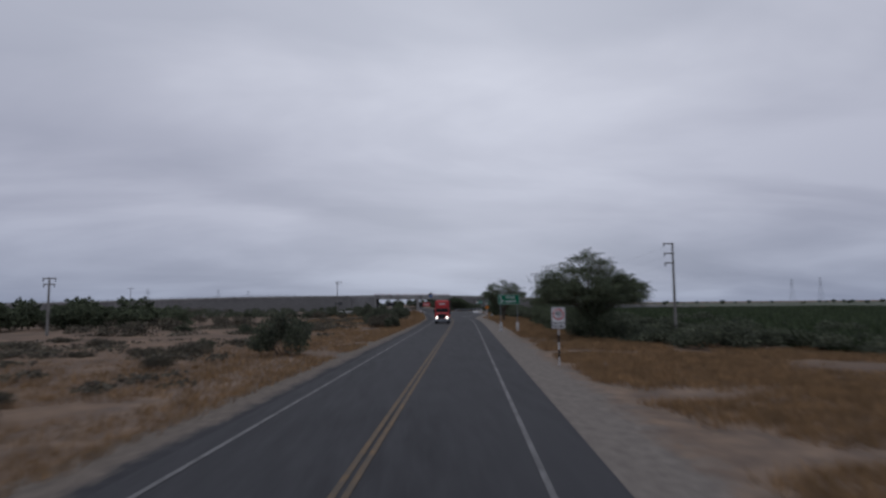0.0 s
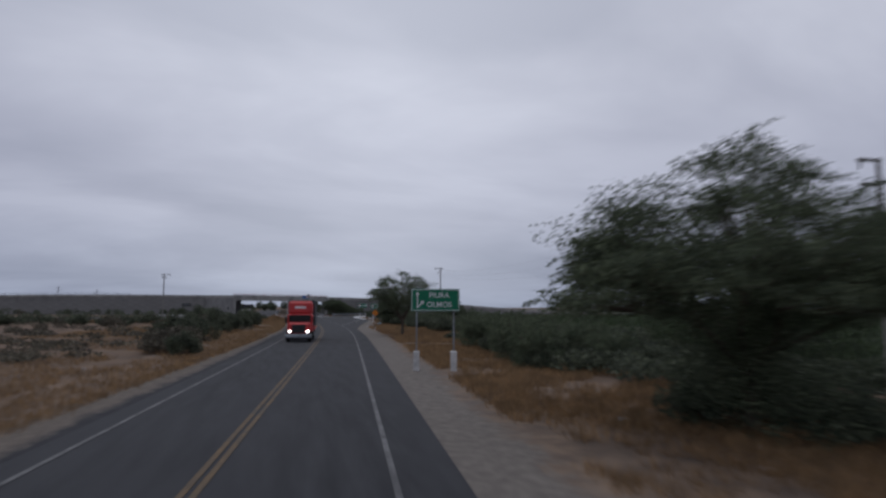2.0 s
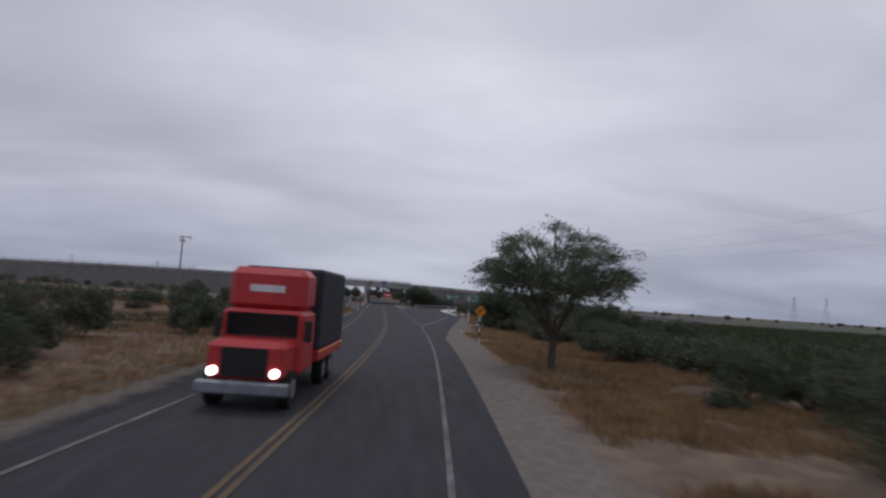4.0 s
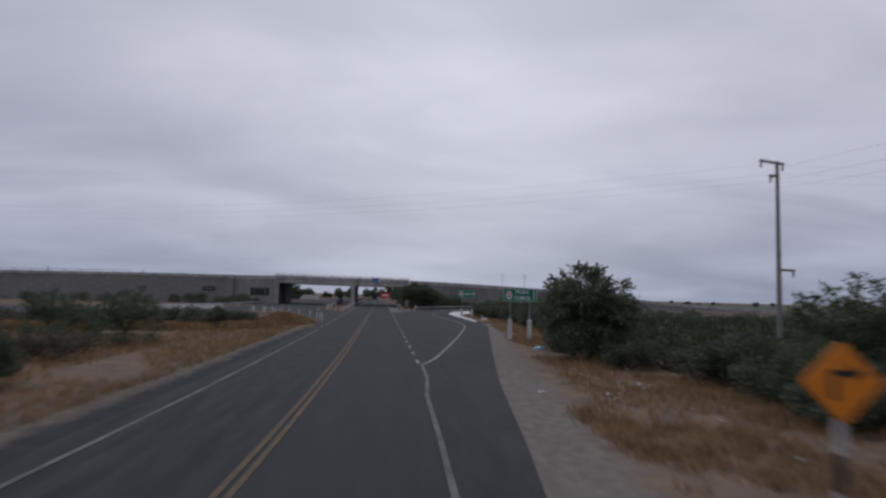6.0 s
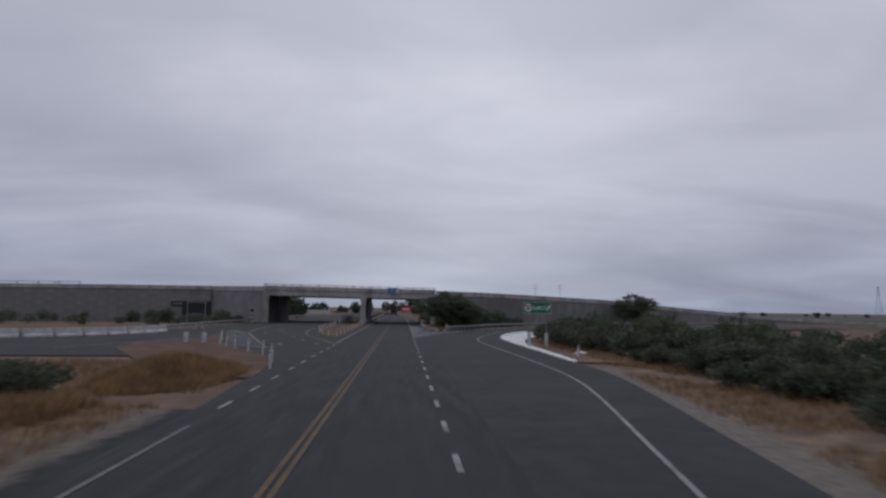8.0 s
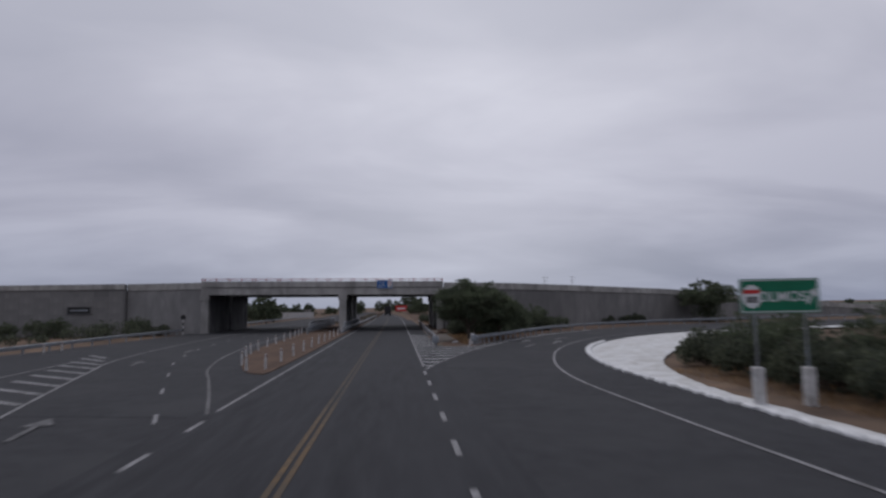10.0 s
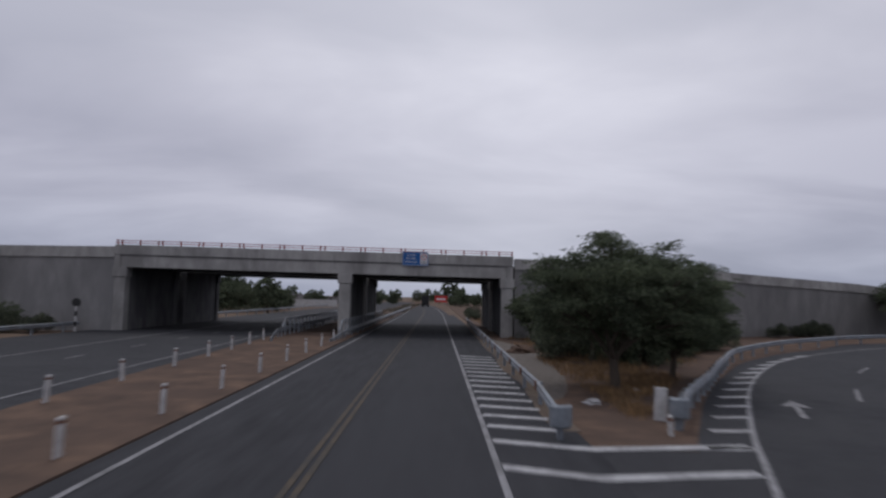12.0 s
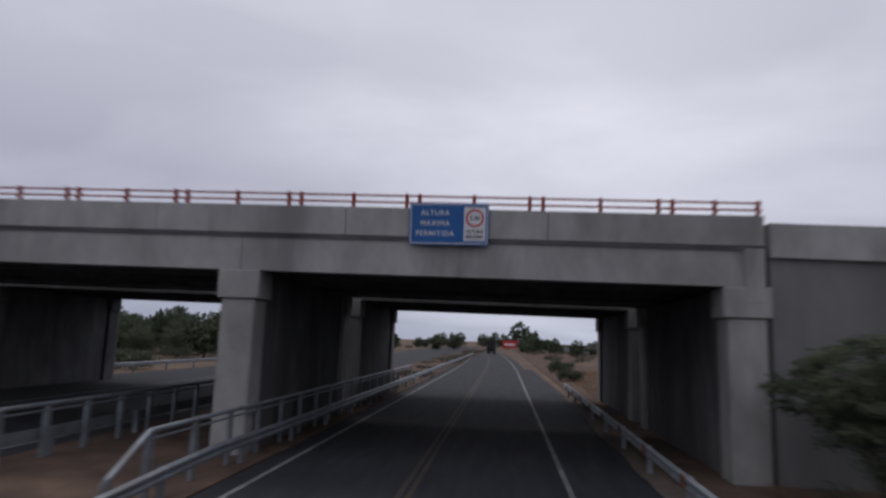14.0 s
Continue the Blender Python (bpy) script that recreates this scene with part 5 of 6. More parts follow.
def quick_mesh(name, v, f, mat):
    me = bpy.data.meshes.new(name)
    me.vertices.add(len(v)), me.loops.add(f.size), me.polygons.add(len(f))
    me.vertices.foreach_set("co", np.asarray(v, float).ravel())
    me.loops.foreach_set("vertex_index", f.ravel())
    me.polygons.foreach_set("loop_start", np.arange(len(f)) * f.shape[1])
    me.materials.append(mat)
    me.update(calc_edges=True)
    me.validate()
    return me


def limbs(rng, bm, h, spread, n_limbs, trunk_r, fork=0.25):
    """Trunk and bent limbs; returns the places where foliage grows."""
    tips = []
    top = Vector((rng.normal() * 0.2, rng.normal() * 0.2, h * fork))
    tube(bm, (0, 0, -0.3), top, trunk_r * 1.3, trunk_r, n=9)
    for k in range(n_limbs):
        a = math.tau * (k + rng.random() * 0.7) / n_limbs
        reach = spread * (0.45 + 0.5 * rng.random())
        end = Vector((math.cos(a) * reach, math.sin(a) * reach, h * (0.52 + 0.4 * rng.random() * (1.2 - reach / spread * 0.9))))
        p, r = top.copy(), trunk_r * 0.62
        for s in range(1, 5):
            q = top.lerp(end, s / 4) + Vector((rng.normal() * 0.18, rng.normal() * 0.18, 0.25 * math.sin(s / 4 * math.pi) + rng.normal() * 0.1)) * (h / 7)
            tube(bm, p, q, r, r * 0.68, n=6, cap=False)
            if s >= 2:
                tips.append(q.copy())
                for _ in range(2):
                    e = q + Vector((rng.normal() * 0.28, rng.normal() * 0.28, 0.12 + rng.normal() * 0.14)) * spread * 0.55
                    e.z = min(e.z, h * 0.92)
                    tube(bm, q, e, r * 0.4, r * 0.12, n=4, cap=False)
                    tips += [e, q.lerp(e, 0.55)]
            p, r = q, r * 0.68
    return tips


def tree_model(seed, h, spread, leaves, label, mat=LEAF, leaf=0.11, n_limbs=9, trunk_r=0.17, fork=0.22, low=0.3, skirt=0.0, clumps=190, drop=None):
    """A mesquite: bent limbs, and a wide ragged dome of small flat sprays of leaves with gaps between."""
    rng = np.random.default_rng(seed)
    ob = thing("tree", label, "tree", "trees")
    bm = bmesh.new()
    tips = limbs(rng, bm, h * 0.92, spread * 0.92, n_limbs, trunk_r, fork)
    cs = [tuple(t) for t in tips]
    k = spread / 4
    rs = [(k * rng.uniform(0.45, 0.9), k * rng.uniform(0.45, 0.9), k * rng.uniform(0.25, 0.5)) for _ in tips]
    starts, dirs, lens = [], [], []
    for _ in range(clumps if drop is not None else 0):       # an umbrella crown, highest in the middle
        a, r = rng.random() * math.tau, math.sqrt(rng.random())
        r *= 1 + 0.22 * noise.noise(Vector((math.cos(a) * 1.6, math.sin(a) * 1.6, seed)))
        zt = h * (0.95 - drop * r ** 1.5) * (1 + 0.14 * noise.noise(Vector((r * math.cos(a) * 2.4, r * math.sin(a) * 2.4, seed + 5))))
        zb = h * (low + 0.08 * r)
        p = (r * spread * 0.9 * math.cos(a), r * spread * 0.9 * math.sin(a), zt - (zt - zb) * rng.random() ** 1.7)
        cs.append(p)
        rs.append((k * rng.uniform(0.45, 0.95), k * rng.uniform(0.45, 0.95), k * rng.uniform(0.18, 0.36)))
        out = Vector((math.cos(a), math.sin(a), 0.35))
        if r > 0.5 or p[2] > 0.8 * zt:
            for _ in range(3):
                w = (out + Vector(rng.normal(size=3)) * 0.4).normalized()
                starts.append(p), dirs.append(tuple(w)), lens.append(k * rng.uniform(0.5, 1.2))
            tube(bm, p, Vector(p) + w * lens[-1] * 0.8 - Vector((0, 0, 0.2 * lens[-1])), 0.012, 0.004, n=3, cap=False)
            tube(bm, Vector(p) * 0.55 + Vector((0, 0, h * low * 0.5)), p, 0.03 * k, 0.01, n=4, cap=False)
    for _ in range(clumps if drop is None else 0):
        a, e = rng.random() * math.tau, math.asin(rng.random() ** 0.8)
        lump = 1 + 0.26 * noise.noise(Vector((math.cos(a) * 1.7, math.sin(a) * 1.7, e * 1.8 + seed)))
        q = (0.30 + 0.62 * rng.random() ** 0.55) * lump
        out = Vector((math.cos(a) * math.cos(e), math.sin(a) * math.cos(e), math.sin(e)))
        p = (out.x * spread * q, out.y * spread * q, h * low + out.z * h * (1 - low) * q)
        cs.append(p)
        rs.append((k * rng.uniform(0.5, 0.95), k * rng.uniform(0.5, 0.95), k * rng.uniform(0.3, 0.55)))
        if q > 0.62:
            for _ in range(3):
                w = (out + Vector(rng.normal(size=3)) * 0.45 + Vector((0, 0, 0.02))).normalized()
                starts.append(p), dirs.append(tuple(w)), lens.append(k * rng.uniform(0.5, 1.25))
            tube(bm, Vector(p) * 0.5 + Vector((0, 0, h * low * 0.5)), p, 0.03 * k, 0.01, n=4, cap=False)
            tube(bm, p, Vector(p) + w * lens[-1] * 0.8 - Vector((0, 0, 0.2 * lens[-1])), 0.012, 0.004, n=3, cap=False)
    part("trunk", bm, BARK, ob)
    for _ in range(int(60 * skirt)):
        a, q = rng.random() * math.tau, spread * (0.25 + 0.65 * rng.random() if drop is None else 0.5 * rng.random())
        cs.append((math.cos(a) * q, math.sin(a) * q, h * (0.06 + 0.3 * rng.random())))
        rs.append((0.8 * k, 0.8 * k, 0.6 * k))
    v, f = leaf_cloud(rng, cs, rs, int(leaves * 0.72), leaf, 0.35)
    per = max(6, int(leaves * 0.28 / len(starts)))
    v2, f2 = spray_cloud(rng, starts, dirs, lens, per, leaf)
    v, f = np.concatenate([v, v2]), np.concatenate([f, f2 + len(v)])
    v[:, 2] = np.maximum(v[:, 2], 0.05)
    part("crown", quick_mesh("crown", v, f, mat), None, ob, "fine dusty green foliage")
    return ob


def bush_model(seed, h, spread, leaves, mat, label, leaf=0.17):
    rng = np.random.default_rng(seed)
    ob = thing("bush", label, "bush", "roadside bushes")
    bm = bmesh.new()
    cs, rs = [], []
    for k in range(11):
        a, q = rng.random() * math.tau, spread * math.sqrt(rng.random()) * 0.72
        z = h * (0.3 + 0.45 * rng.random() * (1.1 - q / spread))
        cs.append((math.cos(a) * q, math.sin(a) * q, z))
        rs.append((spread * (0.25 + 0.22 * rng.random()), spread * (0.25 + 0.22 * rng.random()), h * (0.18 + 0.16 * rng.random())))
        tube(bm, (rng.normal() * 0.08, rng.normal() * 0.08, -0.15), cs[-1], 0.035, 0.012, n=5, cap=False)
        e = Vector(cs[-1]) + Vector((rng.normal() * 0.3, rng.normal() * 0.3, 0.35 * h * rng.random()))
        tube(bm, cs[-1], e, 0.014, 0.005, n=4, cap=False)
    part("stem", bm, BARK, ob)
    v, f = leaf_cloud(rng, cs, rs, leaves, leaf, 0.2, 1.0)
    v[:, 2] = np.maximum(v[:, 2], 0.0)
    part("foliage", quick_mesh("foliage", v, f, mat), None, ob)
    return ob


def put(ob, x, y, s=1.0, turn=0.0, sz=None):
    ob.scale = (s, s, sz or s)
    ob.matrix_basis = pose(x, y, -0.1, 0, 0, turn) @ Matrix.Diagonal((s, s, sz or s, 1))
    return ob


def copied(ob, x, y, s=1.0, turn=0.0, sz=None):
    c = copy_thing(ob, pose(x, y, -0.1, 0, 0, turn))
    c.scale = (s, s, sz or s)
    return c


BIG = "broad dark green mesquite tree with feathery foliage"
put(tree_model(1, 8.0, 5.4, 150000, BIG + " behind the verge", leaf=0.085, low=0.34, skirt=0.8, clumps=260, drop=0.42), 7.0, -237.0)
t5 = put(tree_model(2, 8.0, 4.3, 62000, BIG + " leaning over the verge", leaf=0.078, low=0.43, skirt=0.05, clumps=190, drop=0.36), 7.7, -179.6)
t6 = put(tree_model(3, 5.4, 2.8, 48000, "small rounded dark green mesquite tree", trunk_r=0.1, skirt=0.9), 12.8, -137.5)
put(tree_model(9, 4.3, 2.3, 42000, "small dark green mesquite tree with a bare trunk before the wall", leaf=0.075, trunk_r=0.1, low=0.36, skirt=0.05, clumps=120, drop=0.3), 10.5, -7.6)
tg = put(tree_model(4, 6.2, 3.7, 112000, "broad green mesquite tree on the soil between road and ramp", leaf=0.08, low=0.3, skirt=0.06, clumps=300, drop=0.24), 9.5, -35.2)
copied(tg, 13.0, -31.6, 0.76, 140)
copied(t5, 11.2, -24.6, 0.74, 70)
put(tree_model(5, 7.6, 5.4, 26000, "spreading dark tree against the ramp wall", leaf=0.2, low=0.36, skirt=0.7, clumps=150, drop=0.3), 57, 8.5)

shrub = put(tree_model(8, 4.9, 2.9, 14000, "rounded dark green mesquite shrub", leaf=0.12, n_limbs=6, trunk_r=0.1, skirt=0.9, clumps=90), 22.5, -145)
b1 = put(bush_model(11, 2.4, 2.0, 4600, LEAF_BUSH, "dense dark green roadside bush", 0.13), -17.6, -251.4, 1.2, 0, 1.42)
b2 = put(bush_model(12, 1.9, 2.0, 3000, LEAF_GREY, "low dusty grey-green shrub", 0.14), -13.5, -205)
b3 = put(bush_model(13, 1.7, 1.6, 3000, LEAF_BUSH, "dark green scrub bush", 0.13), 13.0, -222)
b4 = put(bush_model(14, 2.1, 1.9, 3400, LEAF_BUSH, "dense dark bush beside the field", 0.14), 15.2, -214)
rng = np.random.default_rng(5)


def scatter(n, x0, x1, y0, y1, kinds, s0=0.7, s1=1.25, rel=False, keep=lambda x, y: True):
    for _ in range(n):
        y = rng.uniform(y0, y1)
        x = rng.uniform(x0, x1) + (mid(y) if rel else 0)
        if keep(x, y):
            copied(kinds[rng.integers(len(kinds))], x, y, rng.uniform(s0, s1), rng.uniform(0, 360))


def thicket(name, n, x0, x1, y0, y1, h, mat, label, seed, rel=False, keep=lambda x, y: True, per=700):
    """Scrub too far or too tangled to tell plant from plant, as one sheet of stuff."""
    g = np.random.default_rng(seed)
    cs, rs = [], []
    for _ in range(n):
        y = g.uniform(y0, y1)
        x = g.uniform(x0, x1) + (mid(y) if rel else 0)
        if not keep(x, y):
            continue
        s = g.uniform(0.55, 1.2)
        for _ in range(4):
            cs.append((x + g.normal() * 0.9 * s, y + g.normal() * 0.9 * s, h * s * g.uniform(0.25, 0.6)))
            rs.append((1.0 * s, 1.0 * s, 0.4 * h * s))
    v, f = leaf_cloud(g, cs, rs, len(cs) * per // 4, 0.22, 0.2, 1.0)
    v[:, 2] = np.maximum(v[:, 2], -0.12)
    return tagged(new(name, quick_mesh(name, v, f, mat)), label, "scrub", kind="stuff")


thicket("scrub", 80, -80, -30, -292, -150, 1.7, LEAF_GREY, "scattered dusty grey-green scrub on the dry plain", 31, True, per=500)
thicket("scrub", 90, -190, -55, -270, -30, 2.6, LEAF_GREY, "distant dusty scrub along the embankment", 32, keep=lambda x, y: abs(y + 77 - (x + 42) * 0.16) > 24, per=420)
thicket("scrub", 60, -110, -14, -140, -104, 2.0, LEAF_BUSH, "dark scrub beside the junction", 33, keep=lambda x, y: y < -106 - (x + 14) * 0.08, per=600)
thicket("scrub", 40, -125, -31, -30, -9, 2.2, LEAF_BUSH, "dark scrub at the foot of the retaining wall", 34, per=500)
CLEARING = lambda x, y: y > -254 or x > mid(y) + 27 + 2 * math.sin(y)
thicket("scrub", 84, 16.5, 34, -288, -152, 1.7, LEAF_BUSH, "dark tangled scrub between verge and field", 35, True, keep=CLEARING, per=900)
thicket("scrub", 70, 20, 60, -120, -44, 1.9, LEAF_BUSH, "dark tangled scrub behind the ramp", 36, keep=lambda x, y: x > 19.5 + max(0, y + 74) * 1.15 and x < 60, per=800)
scatter(44, 13.5, 24, -262, -152, [b3, b4, b3], 0.75, 1.3, True, keep=lambda x, y: CLEARING(x, y) and x > mid(y) + (13.6 if y < -205 else 15))            # the scrub hedge
scatter(8, 13, 15.5, -228, -186, [b3, b4], 0.5, 0.8, True)
scatter(40, 15.5, 27, -150, -98, [b3, b4], 0.8, 1.35, keep=lambda x, y: x > 13.5 + (y + 150) * 0.1)
scatter(30, 18, 40, -98, -50, [b4, b3, b4], 0.8, 1.25, keep=lambda x, y: x > 18 + max(0, y + 74) * 1.0)
for x, y, s in ((17.8, -79.0, 1.2), (18.2, -75, 1.35), (18.4, -70, 1.2), (18.8, -83.5, 1.15), (20, -88, 1.35), (22, -92, 1.4), (18.8, -65.5, 1.15), (20.4, -62.5, 1.2), (22, -60, 1.1)):
    copied(b4, x, y, s, x * 50)
scatter(34, -34, -11.5, -292, -210, [b2, b1, b2], 0.3, 0.7, True, keep=lambda x, y: abs(x + 17) > 3 or abs(y + 252) > 4)         # the dry plain
for x, y, s in ((-22.5, -259, 0.4), (-13.4, -203, 0.95), (-14.5, -196, 0.95), (-12.9, -190, 0.85), (-15, -184, 0.9), (-12.5, -170, 0.85), (-14.5, -162, 1.1), (-11.8, -158, 0.9), (-17, -153, 1.1), (-10.8, -150, 0.85), (-20, -146, 1.2), (-12, -208, 0.6), (-16.5, -176, 0.9)):
    copied((b1, b2)[int(abs(y)) % 2], x, y, s * 1.15, y * 13, s * 1.4)
scatter(20, -40, -12, -145, -106, [b1, b2], 0.5, 1.0)
scatter(26, 12, 44, -14, 8, [b4, b1], 0.7, 1.2, keep=lambda x, y: y > -14 + (x - 12) * 0.62 and y < -7.5 + (x - 12) * 0.5 and x > 13)
for x, y, s in ((9.9, -23.4, 1.15), (11.3, -20.2, 1.1), (10.6, -16.4, 1.1), (12.2, -17.6, 1.2), (11.6, -13.8, 1.1), (12.4, -10.2, 0.85), (12.6, -13.5, 0.9), (14.5, -11, 1.1), (13.6, -24.5, 1.0), (15.4, -22, 1.1), (17.6, -19, 1.1), (20, -16.5, 1.1), (22.5, -14, 1.2), (13.2, -132.8, 0.8), (13.9, -130.5, 0.9), (14.4, -128, 0.9), (14.9, -126, 0.8), (15.1, -135, 1.0), (13.4, -141.5, 0.8), (15.6, -141, 1.0), (15.2, -145, 0.9), (14.8, -150.5, 0.9), (13.9, -154.6, 0.8), (14.2, -158.4, 0.9), (16.2, -148, 1.0), (16, -154, 1.0), (-11, -109.5, 0.85), (-13.2, -108.5, 0.95), (-15.5, -109, 0.9), (-18.2, -109.5, 0.95), (-21.5, -109, 1.0), (-25, -110.5, 1.0), (8.6, 38, 0.8), (9.2, 55, 1.0), (-30.4, -8.5, 0.95), (-33, -9, 1.0)):
    copied(b4, x, y, s, x * 31)

for x, y, s in ((-39, -212, 0.72), (-12.6, -132.5, 0.72), (-20.8, -125, 0.66), (-17.0, -128, 0.5), (13.4, -25.4, 0.8), (16.6, -20.4, 0.82), (20.6, -15.4, 0.76), (13.2, -8.6, 0.6), (14.8, -9.2, 0.5), (12.6, -12.5, 0.42), (-33.1, -8.6, 0.6), (-43.5, -9.4, 0.62), (-46.2, -9.6, 0.56), (-49.5, -9.8, 0.5), (-37.5, -8.9, 0.36), (13.0, -22, 0.6), (15.2, -18.6, 0.72), (17.8, -16.0, 0.66), (20.4, -12.9, 0.5), (23.4, -10.4, 0.4), (14.0, -17.1, 0.6), (18.2, -18.4, 0.5), (22.0, -13.8, 0.45), (25.6, -10.2, 0.42), (15.0, -23.2, 0.5), (24.0, -143, 0.78), (27.5, -141, 0.72), (31, -146, 0.6), (16.5, -150, 0.5), (18, -158, 0.55), (15.5, -131.5, 0.6), (18.5, -128, 0.55), (8.9, -214, 0.64), (10.6, -209.5, 0.68), (11.6, -205, 0.66), (8.0, -219.5, 0.55), (12.4, -217, 0.62), (9.9, -203, 0.62), (11.0, -198, 0.66), (mid(-213) + 15.4, -213, 0.6), (mid(-206) + 16.5, -206, 0.64), (mid(-199) + 15.6, -199, 0.58), (mid(-193) + 16.5, -193, 0.62), (mid(-221) + 17, -221, 0.5), (mid(-187) + 15.5, -187, 0.56), (mid(-210) + 18, -210, 0.6), (mid(-203) + 13.9, -203, 0.5), (19.0, -71, 0.62), (20.6, -65.5, 0.62), (21.5, -74, 0.72), (24.5, -63, 0.66), (20.5, -80, 0.66), (23, -86, 0.72), (25, -79, 0.74), (26, -91, 0.72), (28, -70, 0.7)):
    copied(shrub, x, y, s, x * 91)
thicket("scrub", 150, 14, 29, -288, -205, 1.15, LEAF_BUSH, "low dark scrub along the edge of the field", 39, True, keep=CLEARING, per=500)
thicket("scrub", 150, -36, -10.5, -292, -150, 0.55, LEAF_GREY, "low dusty scrub tufts on the dry plain", 37, True, per=160)


thicket("scrub", 110, 10, 60, 30, 240, 1.3, LEAF_GREY, "dusty scrub on the plain beyond the bridge", 43, per=300)
thicket("scrub", 90, -80, -31, 28, 230, 1.6, LEAF_BUSH, "dark scrub beside the far carriageway beyond the bridge", 44, per=400)
thicket("scrub", 40, -9.6, -5.4, 34, 220, 0.6, LEAF_GREY, "low weeds on the median beyond the bridge", 45, per=160)

# far trees: beyond the bridge, along the horizon
ft = put(tree_model(6, 6.8, 3.6, 2400, "distant dark rounded tree", leaf=0.52, n_limbs=5, skirt=0.9, clumps=50), 13, 210)
ft2 = put(tree_model(7, 5.6, 3.8, 2400, "distant low spreading tree", leaf=0.52, n_limbs=5, low=0.35, skirt=1.0, clumps=50, drop=0.3), -22, 200)
for i in range(170):
    side = i % 4
    if side == 0:
        x, y = rng.uniform(-230, -85), rng.uniform(-240, -130)
    elif side == 1:
        x, y = rng.uniform(-80, -30), rng.uniform(60, 260)
    elif side == 2:
        x, y = rng.uniform(8, 90), rng.uniform(180, 330)
    else:
        x, y = rng.uniform(210, 640), rng.uniform(130, 480)
    copied((ft, ft2)[(i // 2) % 2], x, y, rng.uniform(0.45, 1.05) * (0.75 if side == 3 else 1), rng.uniform(0, 360))
for i in range(70):                                         # the belt of trees across the dry plain
    f = rng.random()
    copied((ft, ft2)[i % 2], -50 - 42 * f + rng.normal() * 2, -187 - 22 * f + rng.normal() * 4, rng.uniform(0.5, 0.74), rng.uniform(0, 360))
for x, y, s, k in ((-37, 68, 1.2, 0), (-39, 70, 1.3, 0), (-43, 76, 1.55, 1), (-48, 72, 1.4, 0), (-53, 78, 1.5, 1), (-59, 74, 1.4, 0), (-45, 64, 0.95, 0), (-52, 66, 0.9, 0), (-66, 80, 1.5, 1)):
    copied((shrub, t6)[k], x, y, s, x * 53)                  # the belt of trees behind the left span
for x, y, s in ((-3.5, 335, 1.3), (-10, 340, 1.2), (2.5, 300, 1.15), (-30, 300, 1.1), (-22, 320, 1.2), (9.5, 262, 1.9), (-17, 215, 0.95), (-19, 240, 0.85), (14, 236, 1.25), (19, 190, 0.8), (22, 150, 0.7), (-40, 62, 0.9), (-44, 75, 1.0), (-46, 95, 0.9)):
    copied(ft, x, y, s, x * 17)


# ---- the green field and the dry grass ----
def blades(name, spots, size, mat, label, category, seed, tuft=7, width=0.14, rise=None):
    g = np.random.default_rng(seed)
    n = len(spots)
    base = np.repeat(np.array(spots), tuft, 0) + g.normal(size=(n * tuft, 2)) * 0.16
    m = len(base)
    h = size * (0.5 + g.random(m))
    lean = g.normal(size=(m, 2)) * 0.45 * h[:, None]
    sd = g.normal(size=(m, 2))
    sd = sd / (np.linalg.norm(sd, axis=1)[:, None] + 1e-9) * width * h[:, None]
    z0 = np.full(m, -0.12) if rise is None else np.array([rise(x, y) for x, y in base]) - 0.05
    h = h if rise is None else h + z0 + 0.05
    v = np.stack([np.column_stack([base - sd, z0]), np.column_stack([base + sd, z0]), np.column_stack([base + lean, h])], 1).reshape(-1, 3)
    f = np.arange(m * 3).reshape(-1, 3)
    return tagged(new(name, quick_mesh(name, v, f, mat)), label, category, kind="stuff")


g = np.random.default_rng(9)
bm = bmesh.new()
rim = ((24, -302), (905, -302), (905, 600), (300, 600), (166, 38), (98, -50), (32, -102), (28, -150), (23, -200), (18, -240))
brow = ((27, -298), (900, -298), (900, 590), (306, 590), (170, 36), (101, -52), (34, -98), (30, -150), (25, -200), (20, -240))
lo, hi = [bm.verts.new((x, y, -0.3)) for x, y in rim], [bm.verts.new((x, y, 0.55)) for x, y in brow]
bm.faces.new(hi)
for i in range(len(lo)):
    j = (i + 1) % len(lo)
    bm.faces.new((lo[i], lo[j], hi[j], hi[i]))
FIELD_GROUND = material("crop_canopy", [(0.026, 0.036, 0.024), (0.040, 0.054, 0.034), (0.058, 0.074, 0.045)], 0.8, 0.9, bump=1.0, fine=3, stain=(0.060, 0.058, 0.042), stain_scale=0.05)
tagged(part("field", bm, FIELD_GROUND), "low green crop field stretching to the horizon", "field", kind="structure")
spots = []
while len(spots) < 30000:
    x, y = 7 + 150 * g.random() ** 2.4, g.uniform(-296, -60)
    if x > (19.5 if y > -200 else 26 if y > -254 else 34) + mid(y) and not (x < 30 and y > -100) and not (y > -100 and x < 30 + (y + 100) * 1.4):
        spots.append((x, y))
blades("crop", spots, 1.0, LEAF_FIELD, "green leafy crop plants in a field", "crop", 21, 6)
spots = []
for _ in range(46000):
    y = g.uniform(-292, -40)
    side = g.random() < 0.68
    x = mid(y) + (-(5.9 + 24 * g.random() ** 1.7) if side else (8.4 + 12 * g.random() ** 1.3))
    if side and y > -108:
        continue
    if not side and y > -152:
        x = 8.4 + (y + 152) * 0.115 + 6 * g.random() if y < -100 else 15.8 + 4 * g.random()
        if y > -66:
            continue
    if noise.noise(Vector((x * 0.16, y * 0.16, 5))) > (-0.3 if side else -0.15):
        spots.append((x, y))
for _ in range(26000):
    y = g.uniform(-292, -152)
    x = mid(y) + 7.6 + 9 * g.random() ** 1.2
    if noise.noise(Vector((x * 0.22, y * 0.22, 15))) > -0.12:
        spots.append((x, y))
